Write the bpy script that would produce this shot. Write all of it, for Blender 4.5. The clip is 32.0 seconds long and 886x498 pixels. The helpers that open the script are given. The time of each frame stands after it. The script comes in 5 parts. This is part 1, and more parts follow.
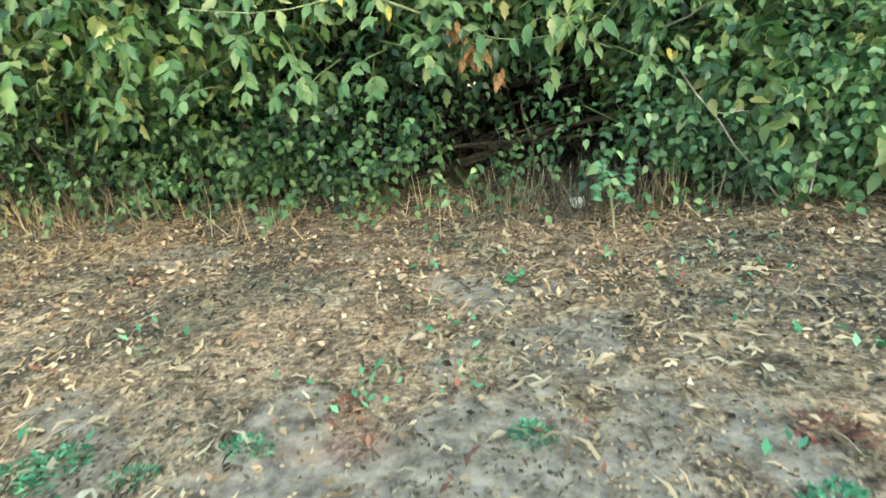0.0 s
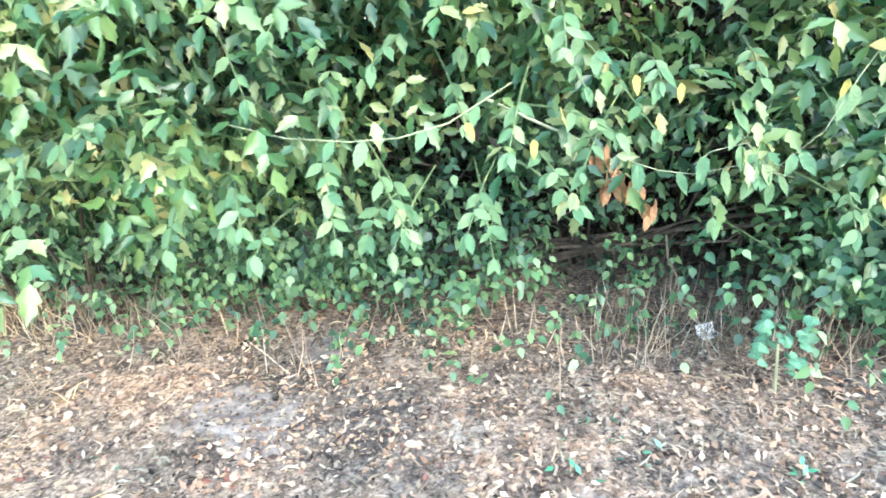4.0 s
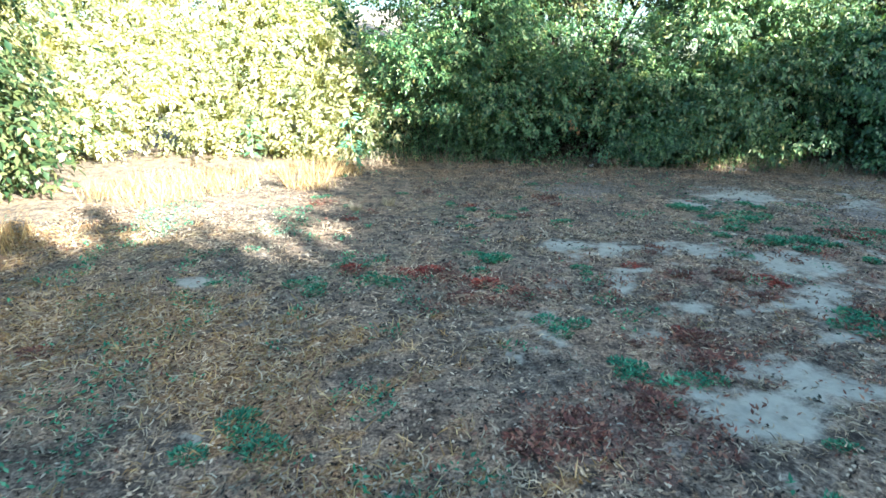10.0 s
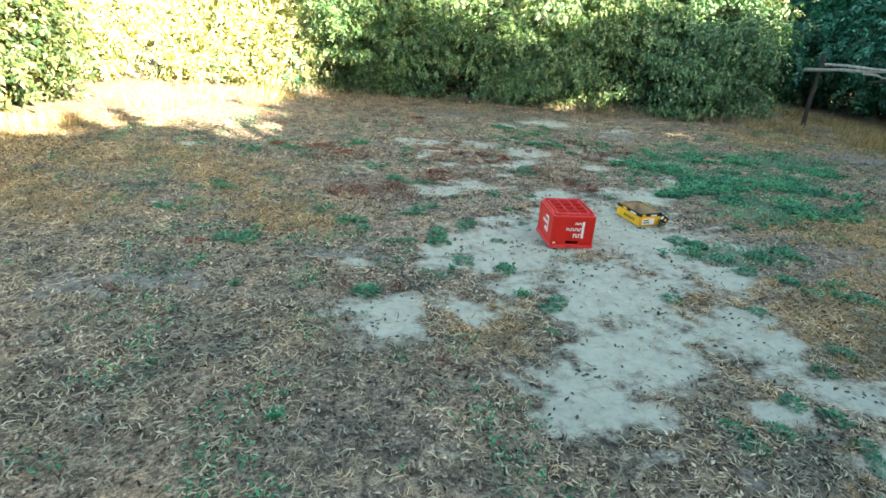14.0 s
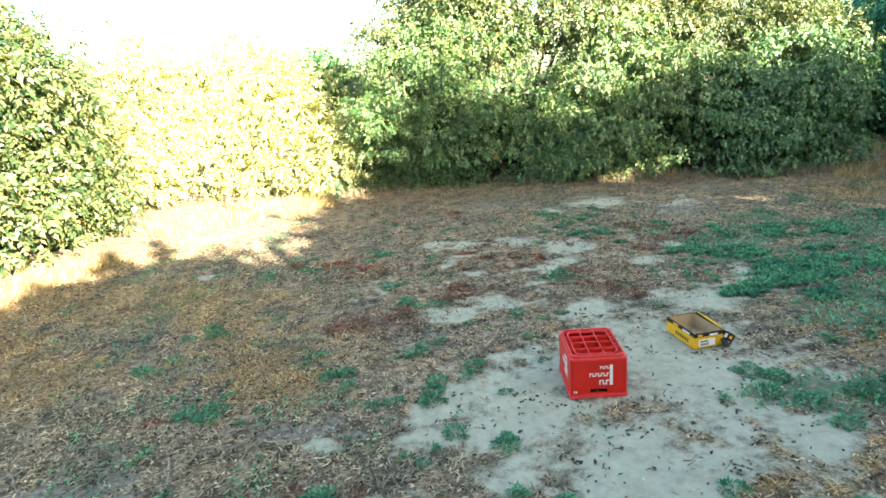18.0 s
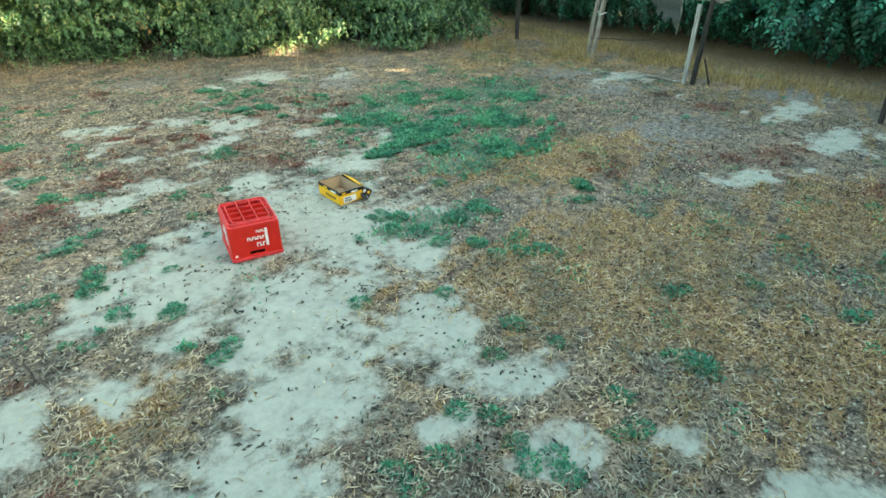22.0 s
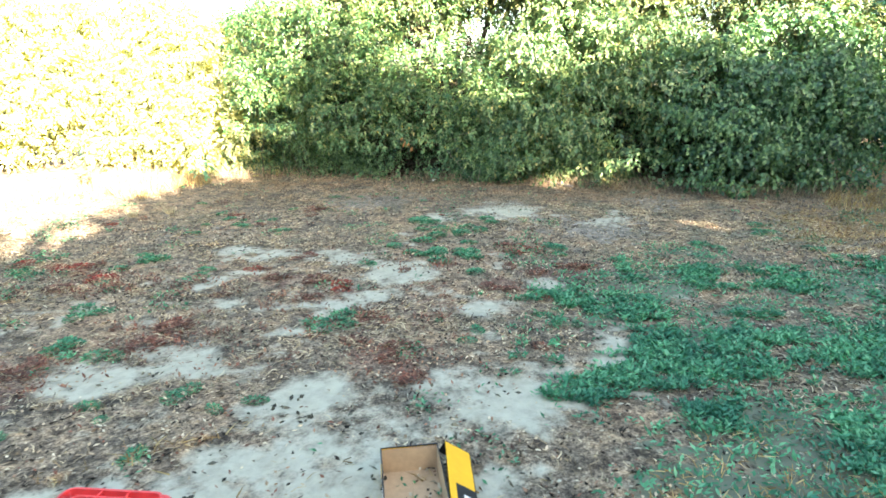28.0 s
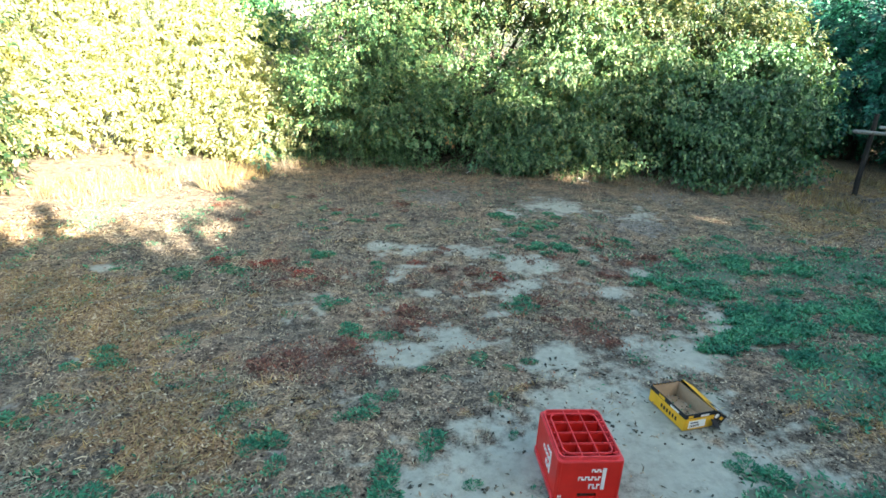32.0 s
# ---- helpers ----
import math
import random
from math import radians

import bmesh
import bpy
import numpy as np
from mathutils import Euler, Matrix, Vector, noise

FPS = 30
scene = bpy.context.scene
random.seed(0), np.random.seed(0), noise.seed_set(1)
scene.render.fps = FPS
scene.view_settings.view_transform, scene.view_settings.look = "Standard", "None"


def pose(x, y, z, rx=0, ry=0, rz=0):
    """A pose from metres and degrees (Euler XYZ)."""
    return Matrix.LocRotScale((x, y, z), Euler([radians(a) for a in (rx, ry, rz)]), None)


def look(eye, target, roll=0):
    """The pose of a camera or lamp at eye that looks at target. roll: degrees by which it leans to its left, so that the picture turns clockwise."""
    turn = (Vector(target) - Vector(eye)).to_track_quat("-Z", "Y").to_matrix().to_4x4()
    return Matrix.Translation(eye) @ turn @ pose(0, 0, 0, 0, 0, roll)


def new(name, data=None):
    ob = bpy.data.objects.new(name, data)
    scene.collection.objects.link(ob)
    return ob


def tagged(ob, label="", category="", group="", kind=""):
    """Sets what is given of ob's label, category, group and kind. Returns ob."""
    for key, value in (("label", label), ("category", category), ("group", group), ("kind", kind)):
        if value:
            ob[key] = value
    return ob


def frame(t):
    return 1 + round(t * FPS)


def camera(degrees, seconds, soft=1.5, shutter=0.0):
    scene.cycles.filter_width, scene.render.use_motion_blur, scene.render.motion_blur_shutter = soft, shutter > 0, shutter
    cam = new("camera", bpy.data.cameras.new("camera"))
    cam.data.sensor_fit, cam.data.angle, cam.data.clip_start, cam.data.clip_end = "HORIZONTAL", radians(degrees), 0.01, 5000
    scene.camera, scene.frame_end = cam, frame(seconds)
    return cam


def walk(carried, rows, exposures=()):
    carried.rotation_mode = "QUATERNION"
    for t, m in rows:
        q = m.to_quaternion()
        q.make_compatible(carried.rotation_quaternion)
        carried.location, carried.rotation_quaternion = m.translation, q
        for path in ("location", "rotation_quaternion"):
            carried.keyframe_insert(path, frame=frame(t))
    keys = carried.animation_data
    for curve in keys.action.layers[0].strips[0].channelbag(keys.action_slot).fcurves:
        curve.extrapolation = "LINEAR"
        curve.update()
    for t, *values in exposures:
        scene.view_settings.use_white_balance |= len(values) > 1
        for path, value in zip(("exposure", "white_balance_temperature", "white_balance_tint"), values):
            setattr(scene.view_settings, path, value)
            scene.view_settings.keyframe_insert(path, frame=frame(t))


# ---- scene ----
cam = camera(77.0, 32.0, soft=1.6, shutter=0.12)
PATH = [
    (0, (0.319, 4.850, 0.524), (0.357, 6.737, -0.139), -4.7),
    (0.5, (0.362, 5.184, 0.624), (0.435, 7.082, -0.004), -5.2),
    (1, (0.398, 5.445, 0.658), (0.477, 7.351, 0.055), -4.9),
    (1.5, (0.470, 5.601, 0.674), (0.487, 7.518, 0.105), -5.2),
    (2, (0.534, 5.663, 0.714), (0.512, 7.564, 0.093), -5.0),
    (2.5, (0.573, 5.638, 0.739), (0.533, 7.525, 0.078), -4.4),
    (3, (0.532, 5.561, 0.752), (0.492, 7.446, 0.085), -3.6),
    (3.5, (0.354, 5.451, 0.796), (0.353, 7.320, 0.084), -3.1),
    (4, (0.032, 5.356, 0.869), (0.105, 7.206, 0.113), -3.0),
    (4.5, (-0.360, 5.183, 0.905), (-0.311, 7.069, 0.243), -4.9),
    (6.5, (-1.714, 3.049, 0.990), (-1.525, 4.940, 0.366), 2.3),
    (7, (-1.545, 2.601, 0.979), (-1.404, 4.510, 0.397), 1.8),
    (7.5, (-1.472, 2.193, 0.986), (-1.336, 4.118, 0.458), 1.7),
    (8, (-1.497, 1.670, 1.032), (-1.315, 3.587, 0.492), 1.6),
    (8.5, (-1.564, 1.121, 1.121), (-1.347, 3.025, 0.547), 1.7),
    (9, (-1.670, 0.601, 1.183), (-1.440, 2.495, 0.581), 1.7),
    (9.5, (-1.796, 0.183, 1.198), (-1.562, 2.072, 0.585), 1.3),
    (10, (-1.946, -0.265, 1.173), (-1.719, 1.625, 0.559), 0.5),
    (10.5, (-2.099, -0.689, 1.132), (-1.880, 1.203, 0.521), -0.4),
    (11, (-2.114, -1.139, 1.093), (-1.924, 0.759, 0.491), -1.3),
    (11.5, (-1.866, -1.857, 1.196), (-1.716, 0.044, 0.590), -1.7),
    (12, (-1.683, -2.222, 1.195), (-1.478, -0.327, 0.592), 0.2),
    (12.5, (-1.504, -2.603, 1.192), (-1.251, -0.717, 0.576), 2.2),
    (13, (-1.404, -2.991, 1.240), (-1.102, -1.136, 0.557), 3.3),
    (13.5, (-1.397, -3.339, 1.328), (-1.048, -1.536, 0.535), 4.2),
    (15.5, (-1.021, -3.294, 1.601), (-0.763, -1.409, 0.985), 1.3),
    (16, (-0.847, -3.082, 1.602), (-0.653, -1.164, 1.069), 1.4),
    (16.5, (-0.789, -2.922, 1.554), (-0.657, -0.970, 1.143), 1.6),
    (17, (-0.770, -2.767, 1.595), (-0.724, -0.838, 1.068), -2.5),
    (17.5, (-0.822, -2.689, 1.605), (-0.846, -0.838, 0.850), -7.6),
    (18, (-0.663, -2.635, 1.658), (-0.631, -0.713, 1.106), -4.8),
    (18.5, (-0.394, -2.620, 1.719), (-0.354, -0.707, 1.138), -2.3),
    (19, (-0.188, -2.617, 1.743), (-0.138, -0.763, 0.997), 0.0),
    (19.5, (-0.109, -2.581, 1.798), (-0.024, -0.679, 1.185), 0.8),
    (20, (-0.128, -2.595, 1.840), (0.073, -0.651, 1.415), 2.2),
    (20.5, (-0.186, -2.609, 1.859), (0.199, -0.681, 1.491), 3.1),
    (21, (-0.304, -2.864, 1.867), (0.306, -1.047, 1.294), 0.3),
    (21.5, (-0.528, -3.170, 1.786), (0.277, -1.627, 0.802), -0.3),
    (22, (-0.497, -3.088, 1.745), (0.446, -1.628, 0.756), 0.6),
    (22.5, (-0.159, -2.765, 1.803), (0.817, -1.287, 0.873), 0.0),
    (23, (0.353, -2.402, 1.945), (1.326, -0.892, 1.067), 0.1),
    (23.5, (1.129, -1.614, 2.004), (2.106, -0.029, 1.274), 1.1),
    (24, (2.007, -0.767, 2.056), (2.984, 0.910, 1.571), 2.9),
    (24.5, (2.575, 0.039, 1.978), (3.567, 1.753, 1.695), 5.4),
    (25, (2.875, 0.526, 1.915), (3.225, 2.461, 1.546), 4.8),
    (25.5, (2.873, 0.756, 1.644), (2.615, 2.687, 1.188), 1.9),
    (26, (2.735, 0.645, 1.139), (2.454, 2.571, 0.680), 1.9),
    (26.5, (2.456, 0.435, 1.137), (2.200, 2.347, 0.609), 1.4),
    (28.5, (0.496, -1.295, 1.389), (0.604, 0.610, 0.791), -0.5),
    (29, (-0.072, -1.552, 1.488), (0.158, 0.309, 0.794), -1.2),
    (29.5, (-0.538, -1.714, 1.572), (-0.275, 0.073, 0.713), -2.1),
    (30, (-0.715, -1.711, 1.739), (-0.468, 0.153, 1.059), -3.3),
    (30.5, (-0.812, -1.712, 1.831), (-0.570, 0.207, 1.321), -2.6),
    (31, (-0.787, -1.827, 1.923), (-0.574, 0.101, 1.433), -1.1),
    (31.5, (-0.780, -1.823, 1.915), (-0.533, 0.071, 1.321), 1.8),
    (32, (-0.840, -1.845, 1.911), (-0.549, 0.008, 1.217), 2.7),
]
EXPOSURES = [(0, 5.08, 6700, 4), (1, 5.46, 5800, 5), (2, 5.91, 5350, 3), (3, 6.16, 5400, 16), (4, 6.12, 5500, 22), (4.5, 5.86, 5500, 19), (6.5, 3.38, 4600, 8), (9, 3.48, 5000, 9), (12, 3.93, 5500, 10), (13, 4.03, 6200, 7), (16, 4.43, 6300, 8), (17, 4.18, 6400, 8), (18, 4.13, 6400, 8), (20, 4.13, 6200, 9), (21, 3.98, 5800, 4), (22, 4.55, 6700, -1), (23, 4.68, 7200, 6), (24, 5.13, 6900, 12), (25, 5.13, 6500, 13), (26, 4.73, 6000, 18), (29, 4.53, 6400, 10), (31, 3.76, 5800, 8), (32, 3.8, 5700, 8)]
walk(cam, [(t, look(eye, target, roll)) for t, eye, target, roll in PATH], EXPOSURES)

# ---- daylight: low sun from behind the unseen trees on the south side ----
SUN_WAY = Vector((0.56, -0.76, 0.335)).normalized()
world = bpy.data.worlds.new("sky")
scene.world = world
world.use_nodes = True
wn = world.node_tree.nodes
sky = wn.new("ShaderNodeTexSky")
sky.sky_type = "NISHITA"
sky.sun_disc = False
sky.sun_elevation = math.asin(SUN_WAY.z)
sky.sun_rotation = math.atan2(SUN_WAY.x, SUN_WAY.y)
sky.air_density, sky.dust_density = 1.0, 2.0
wn["Background"].inputs["Strength"].default_value = 0.05
haze = wn.new("ShaderNodeMix")
haze.data_type, haze.blend_type = "RGBA", "MULTIPLY"
haze.inputs["Factor"].default_value = 1.0
haze.inputs["B"].default_value = (1.02, 1.0, 0.82, 1)
world.node_tree.links.new(sky.outputs["Color"], haze.inputs["A"])
world.node_tree.links.new(haze.outputs["Result"], wn["Background"].inputs["Color"])
sun = new("sun", bpy.data.lights.new("sun", "SUN"))
sun.data.energy, sun.data.angle, sun.data.color = 5.0, radians(0.6), (1.0, 0.83, 0.6)
sun.matrix_world = look(SUN_WAY * 40, (0, 0, 0))


# ---- materials ----
def material(name, rough=0.8, metal=0.0):
    m = bpy.data.materials.new(name)
    m.use_nodes = True
    p = m.node_tree.nodes["Principled BSDF"]
    p.inputs["Roughness"].default_value = rough
    p.inputs["Metallic"].default_value = metal
    p.inputs["Specular IOR Level"].default_value = 0.3
    return m, m.node_tree.nodes, m.node_tree.links, p


def ramp(nodes, stops):
    r = nodes.new("ShaderNodeValToRGB")
    e = r.color_ramp.elements
    while len(e) < len(stops):
        e.new(0.5)
    for el, (at, c) in zip(e, stops):
        el.position, el.color = at, (*c, 1)
    return r


def noise_node(nodes, links, scale, detail=4, coords="Object", rough=0.6):
    c = nodes.new("ShaderNodeTexCoord")
    n = nodes.new("ShaderNodeTexNoise")
    n.inputs["Scale"].default_value, n.inputs["Detail"].default_value = scale, detail
    n.inputs["Roughness"].default_value = rough
    links.new(c.outputs[coords], n.inputs["Vector"])
    return n


def bump(nodes, links, p, source, strength, distance):
    b = nodes.new("ShaderNodeBump")
    b.inputs["Strength"].default_value, b.inputs["Distance"].default_value = strength, distance
    links.new(source, b.inputs["Height"])
    links.new(b.outputs["Normal"], p.inputs["Normal"])


def mix_colour(nodes, links, fac, a, b, mode="MIX"):
    m = nodes.new("ShaderNodeMix")
    m.data_type, m.blend_type = "RGBA", mode
    for socket, v in ((m.inputs["Factor"], fac), (m.inputs["A"], a), (m.inputs["B"], b)):
        if isinstance(v, bpy.types.NodeSocket):
            links.new(v, socket)
        else:
            socket.default_value = v if isinstance(v, (int, float)) else (*v, 1)
    return m.outputs["Result"]


def leaf_material(name, stops, glow=0.35, rough=0.45, patch=None):
    """Leaf blades: each its own shade, thin enough to let some light through."""
    m, n, l, p = material(name, rough)
    p.inputs["Specular IOR Level"].default_value = 0.5 if rough < 0.5 else 0.25
    g = n.new("ShaderNodeNewGeometry")
    r = ramp(n, stops)
    l.new(g.outputs["Random Per Island"], r.inputs["Fac"])
    colour = r.outputs["Color"]
    # light and dark of foliage clumps, painted into the leaf colour by noise
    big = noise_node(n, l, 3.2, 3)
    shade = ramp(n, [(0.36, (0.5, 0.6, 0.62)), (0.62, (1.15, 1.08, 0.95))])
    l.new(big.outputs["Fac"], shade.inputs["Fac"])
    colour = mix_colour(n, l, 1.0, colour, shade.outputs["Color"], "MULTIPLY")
    l.new(colour, p.inputs["Base Color"])
    t = n.new("ShaderNodeBsdfTranslucent")
    l.new(mix_colour(n, l, 1.0, colour, (1.0, 1.06, 0.45), "MULTIPLY"), t.inputs["Color"])
    mx = n.new("ShaderNodeMixShader")
    mx.inputs["Fac"].default_value = glow
    l.new(p.outputs[0], mx.inputs[1])
    l.new(t.outputs[0], mx.inputs[2])
    l.new(mx.outputs[0], n["Material Output"].inputs["Surface"])
    return m


def plain(name, colour, rough=0.7, metal=0.0, vary=0.15, scale=30.0, bumpy=0.0):
    m, n, l, p = material(name, rough, metal)
    t = noise_node(n, l, scale)
    low = tuple(c * (1 - vary) for c in colour)
    high = tuple(min(1.0, c * (1 + vary)) for c in colour)
    r = ramp(n, [(0.3, low), (0.7, high)])
    l.new(t.outputs["Fac"], r.inputs["Fac"])
    l.new(r.outputs["Color"], p.inputs["Base Color"])
    if bumpy:
        bump(n, l, p, t.outputs["Fac"], bumpy, 0.01)
    return m


def wood(name, dark, light, scale=14.0):
    """Weathered wood, grain along local z."""
    m, n, l, p = material(name, 0.85)
    c = n.new("ShaderNodeTexCoord")
    mp = n.new("ShaderNodeMapping")
    mp.inputs["Scale"].default_value = (scale, scale, scale * 0.12)
    t = n.new("ShaderNodeTexNoise")
    t.inputs["Scale"].default_value, t.inputs["Detail"].default_value = 3.0, 6
    l.new(c.outputs["Object"], mp.inputs["Vector"])
    l.new(mp.outputs["Vector"], t.inputs["Vector"])
    r = ramp(n, [(0.3, dark), (0.7, light)])
    l.new(t.outputs["Fac"], r.inputs["Fac"])
    l.new(r.outputs["Color"], p.inputs["Base Color"])
    bump(n, l, p, t.outputs["Fac"], 0.6, 0.01)
    return m


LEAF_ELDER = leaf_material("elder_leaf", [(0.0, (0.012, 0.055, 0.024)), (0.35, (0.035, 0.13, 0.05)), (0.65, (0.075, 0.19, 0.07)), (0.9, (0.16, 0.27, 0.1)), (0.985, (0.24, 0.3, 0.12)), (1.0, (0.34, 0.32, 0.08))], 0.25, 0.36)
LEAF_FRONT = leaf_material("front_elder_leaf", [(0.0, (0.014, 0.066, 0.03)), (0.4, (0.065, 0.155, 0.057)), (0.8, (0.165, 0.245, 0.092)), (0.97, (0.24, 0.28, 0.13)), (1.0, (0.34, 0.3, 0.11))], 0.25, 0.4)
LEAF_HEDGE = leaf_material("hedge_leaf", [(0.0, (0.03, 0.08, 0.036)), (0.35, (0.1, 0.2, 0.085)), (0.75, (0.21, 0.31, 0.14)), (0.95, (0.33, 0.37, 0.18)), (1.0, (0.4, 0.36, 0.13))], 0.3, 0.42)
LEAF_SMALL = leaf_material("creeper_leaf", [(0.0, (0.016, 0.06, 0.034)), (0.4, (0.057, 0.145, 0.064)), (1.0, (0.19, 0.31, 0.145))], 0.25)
# paled far beyond leaf green to hold the glare of full sun
LEAF_GLARE = leaf_material("glare_leaf", [(0.0, (0.28, 0.3, 0.14)), (0.4, (0.42, 0.43, 0.23)), (1.0, (0.66, 0.62, 0.44))], 0.56)
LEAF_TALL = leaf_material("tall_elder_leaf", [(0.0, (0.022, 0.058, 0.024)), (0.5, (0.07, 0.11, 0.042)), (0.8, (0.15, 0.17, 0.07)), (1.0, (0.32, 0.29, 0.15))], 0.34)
# near-black leaf colour that stands in for shade inside the hedge
LEAF_HOLLOW_SHADE = leaf_material("hollow_shade_leaf", [(0.0, (0.012, 0.012, 0.01)), (0.8, (0.03, 0.027, 0.018)), (1.0, (0.06, 0.05, 0.03))], 0.05, 0.9)
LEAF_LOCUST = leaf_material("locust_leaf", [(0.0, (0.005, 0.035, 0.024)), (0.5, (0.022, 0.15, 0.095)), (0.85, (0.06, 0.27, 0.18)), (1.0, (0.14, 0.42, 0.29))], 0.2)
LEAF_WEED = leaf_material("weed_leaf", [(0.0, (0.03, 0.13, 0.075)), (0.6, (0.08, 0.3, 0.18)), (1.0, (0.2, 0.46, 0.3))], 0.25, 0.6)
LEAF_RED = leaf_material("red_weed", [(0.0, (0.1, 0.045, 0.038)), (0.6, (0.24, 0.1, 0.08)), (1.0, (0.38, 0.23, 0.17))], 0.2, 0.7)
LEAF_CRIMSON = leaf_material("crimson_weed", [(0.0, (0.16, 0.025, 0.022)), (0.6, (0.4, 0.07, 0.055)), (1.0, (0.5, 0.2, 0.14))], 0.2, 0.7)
LEAF_BROWN = leaf_material("withered_leaf", [(0.0, (0.25, 0.12, 0.06)), (1.0, (0.46, 0.26, 0.14))], 0.3, 0.8)
LEAF_YELLOW = leaf_material("yellow_leaf", [(0.0, (0.34, 0.3, 0.07)), (1.0, (0.48, 0.42, 0.12))], 0.3, 0.6)
LEAF_PALE = leaf_material("pale_leaf", [(0.0, (0.06, 0.18, 0.11)), (1.0, (0.14, 0.3, 0.19))], 0.2, 0.6)
STRAW = leaf_material("straw", [(0.0, (0.05, 0.036, 0.026)), (0.3, (0.2, 0.15, 0.11)), (0.7, (0.36, 0.29, 0.22)), (1.0, (0.5, 0.43, 0.34))], 0.15, 0.8)
STRAW_PALE = leaf_material("pale_straw", [(0.0, (0.26, 0.2, 0.14)), (0.5, (0.46, 0.38, 0.28)), (1.0, (0.68, 0.6, 0.48))], 0.15, 0.8)
STRAW_GOLD = leaf_material("gold_straw", [(0.0, (0.17, 0.1, 0.045)), (0.5, (0.4, 0.27, 0.125)), (1.0, (0.66, 0.53, 0.32))], 0.25, 0.8)
CHIPS = leaf_material("dry_chips", [(0.0, (0.012, 0.01, 0.009)), (0.45, (0.04, 0.03, 0.025)), (0.55, (0.33, 0.26, 0.19)), (1.0, (0.66, 0.58, 0.47))], 0.05, 0.9)
CRUMBS = leaf_material("soil_crumbs", [(0.0, (0.04, 0.032, 0.025)), (0.5, (0.16, 0.125, 0.095)), (1.0, (0.38, 0.31, 0.24))], 0.05, 0.9)
LITTER = leaf_material("dead_leaf", [(0.0, (0.12, 0.075, 0.05)), (0.4, (0.25, 0.17, 0.12)), (0.8, (0.34, 0.26, 0.19)), (1.0, (0.46, 0.38, 0.3))], 0.1, 0.8)
DEBRIS = leaf_material("dirt_bits", [(0.0, (0.03, 0.028, 0.024)), (0.7, (0.09, 0.085, 0.07)), (1.0, (0.2, 0.18, 0.14))], 0.05, 0.9)
BARK = wood("bark", (0.03, 0.024, 0.018), (0.085, 0.068, 0.05))
TWIG = wood("twig", (0.14, 0.16, 0.09), (0.3, 0.34, 0.2))
GREEN_TWIG = wood("green_twig", (0.06, 0.11, 0.045), (0.15, 0.21, 0.09))
OLD_WOOD = wood("weathered_wood", (0.14, 0.12, 0.1), (0.36, 0.33, 0.29))
RAIL_WOOD = wood("rail_wood", (0.16, 0.15, 0.135), (0.46, 0.44, 0.4))
DARK_WOOD = wood("dark_wood", (0.014, 0.013, 0.013), (0.05, 0.045, 0.04))
RED_PLASTIC = plain("red_plastic", (0.56, 0.018, 0.012), 0.4, vary=0.12, scale=9)
# pinkish red for rims and grid bars, their highlights put into the colour
RED_HIGHLIT = plain("highlit_red_plastic", (0.62, 0.05, 0.055), 0.45, vary=0.15, scale=40)
WHITE_PRINT = plain("white_print", (0.75, 0.72, 0.7), 0.6, vary=0.08)
YELLOW_CARD = plain("yellow_card", (0.78, 0.42, 0.02), 0.55, vary=0.08, scale=18)
BLACK_CARD = plain("black_card", (0.018, 0.017, 0.02), 0.5, vary=0.3)
KRAFT = plain("kraft_card", (0.42, 0.3, 0.19), 0.85, vary=0.1, scale=60)
WHITE_PAPER = plain("white_paper", (0.78, 0.77, 0.74), 0.7, vary=0.04)
GREY_CLOTH = plain("grey_sacking", (0.06, 0.065, 0.06), 0.9, vary=0.25, scale=40, bumpy=0.5)
WIRE = plain("rusty_wire", (0.07, 0.05, 0.04), 0.7, 0.5)
STONE = plain("pale_stone", (0.36, 0.33, 0.29), 0.9, vary=0.2, scale=25, bumpy=0.5)


# ---- mesh helpers ----
def fast_mesh(name, verts, faces):
    """A mesh from arrays of corners and of equal-sided faces."""
    verts, faces = np.asarray(verts, np.float32), np.asarray(faces, np.int32)
    me = bpy.data.meshes.new(name)
    k = faces.shape[1]
    me.vertices.add(len(verts))
    me.vertices.foreach_set("co", verts.ravel())
    me.loops.add(faces.size)
    me.loops.foreach_set("vertex_index", faces.ravel())
    me.polygons.add(len(faces))
    me.polygons.foreach_set("loop_start", np.arange(0, faces.size, k, dtype=np.int32))
    me.polygons.foreach_set("loop_total", np.full(len(faces), k, np.int32))
    me.update(calc_edges=True)
    return me


def put(name, me, mat, parent=None, label="", **tags):
    if mat and not me.materials:
        me.materials.append(mat)
    ob = new(name, me)
    if parent:
        ob.parent = parent
    return tagged(ob, label, **tags) if label or tags else ob


def part(name, bm, mat, parent, label=""):
    me = bpy.data.meshes.new(name)
    bm.to_mesh(me)
    bm.free()
    return put(name, me, mat, parent, label)


def thing(name, label, category, at=(0, 0, 0), turn=0.0, group=""):
    ob = new(name)
    ob.empty_display_size = 0.1
    ob.matrix_world = pose(*at, 0, 0, turn)
    return tagged(ob, label, category, group)


def slab(bm, lo, hi, bevel=0.0, turn=None):
    """A box between two corners, with softened edges."""
    size = [b - a for a, b in zip(lo, hi)]
    mid = [(a + b) / 2 for a, b in zip(lo, hi)]
    got = bmesh.ops.create_cube(bm, size=1.0, matrix=(turn or Matrix()) @ Matrix.Translation(mid) @ Matrix.Diagonal((*size, 1)))
    if bevel:
        edges = list({e for v in got["verts"] for e in v.link_edges})
        bmesh.ops.bevel(bm, geom=edges, offset=bevel, segments=2, affect="EDGES")
    return bm


def box(lo, hi, bevel=0.0, turn=None):
    return slab(bmesh.new(), lo, hi, bevel, turn)


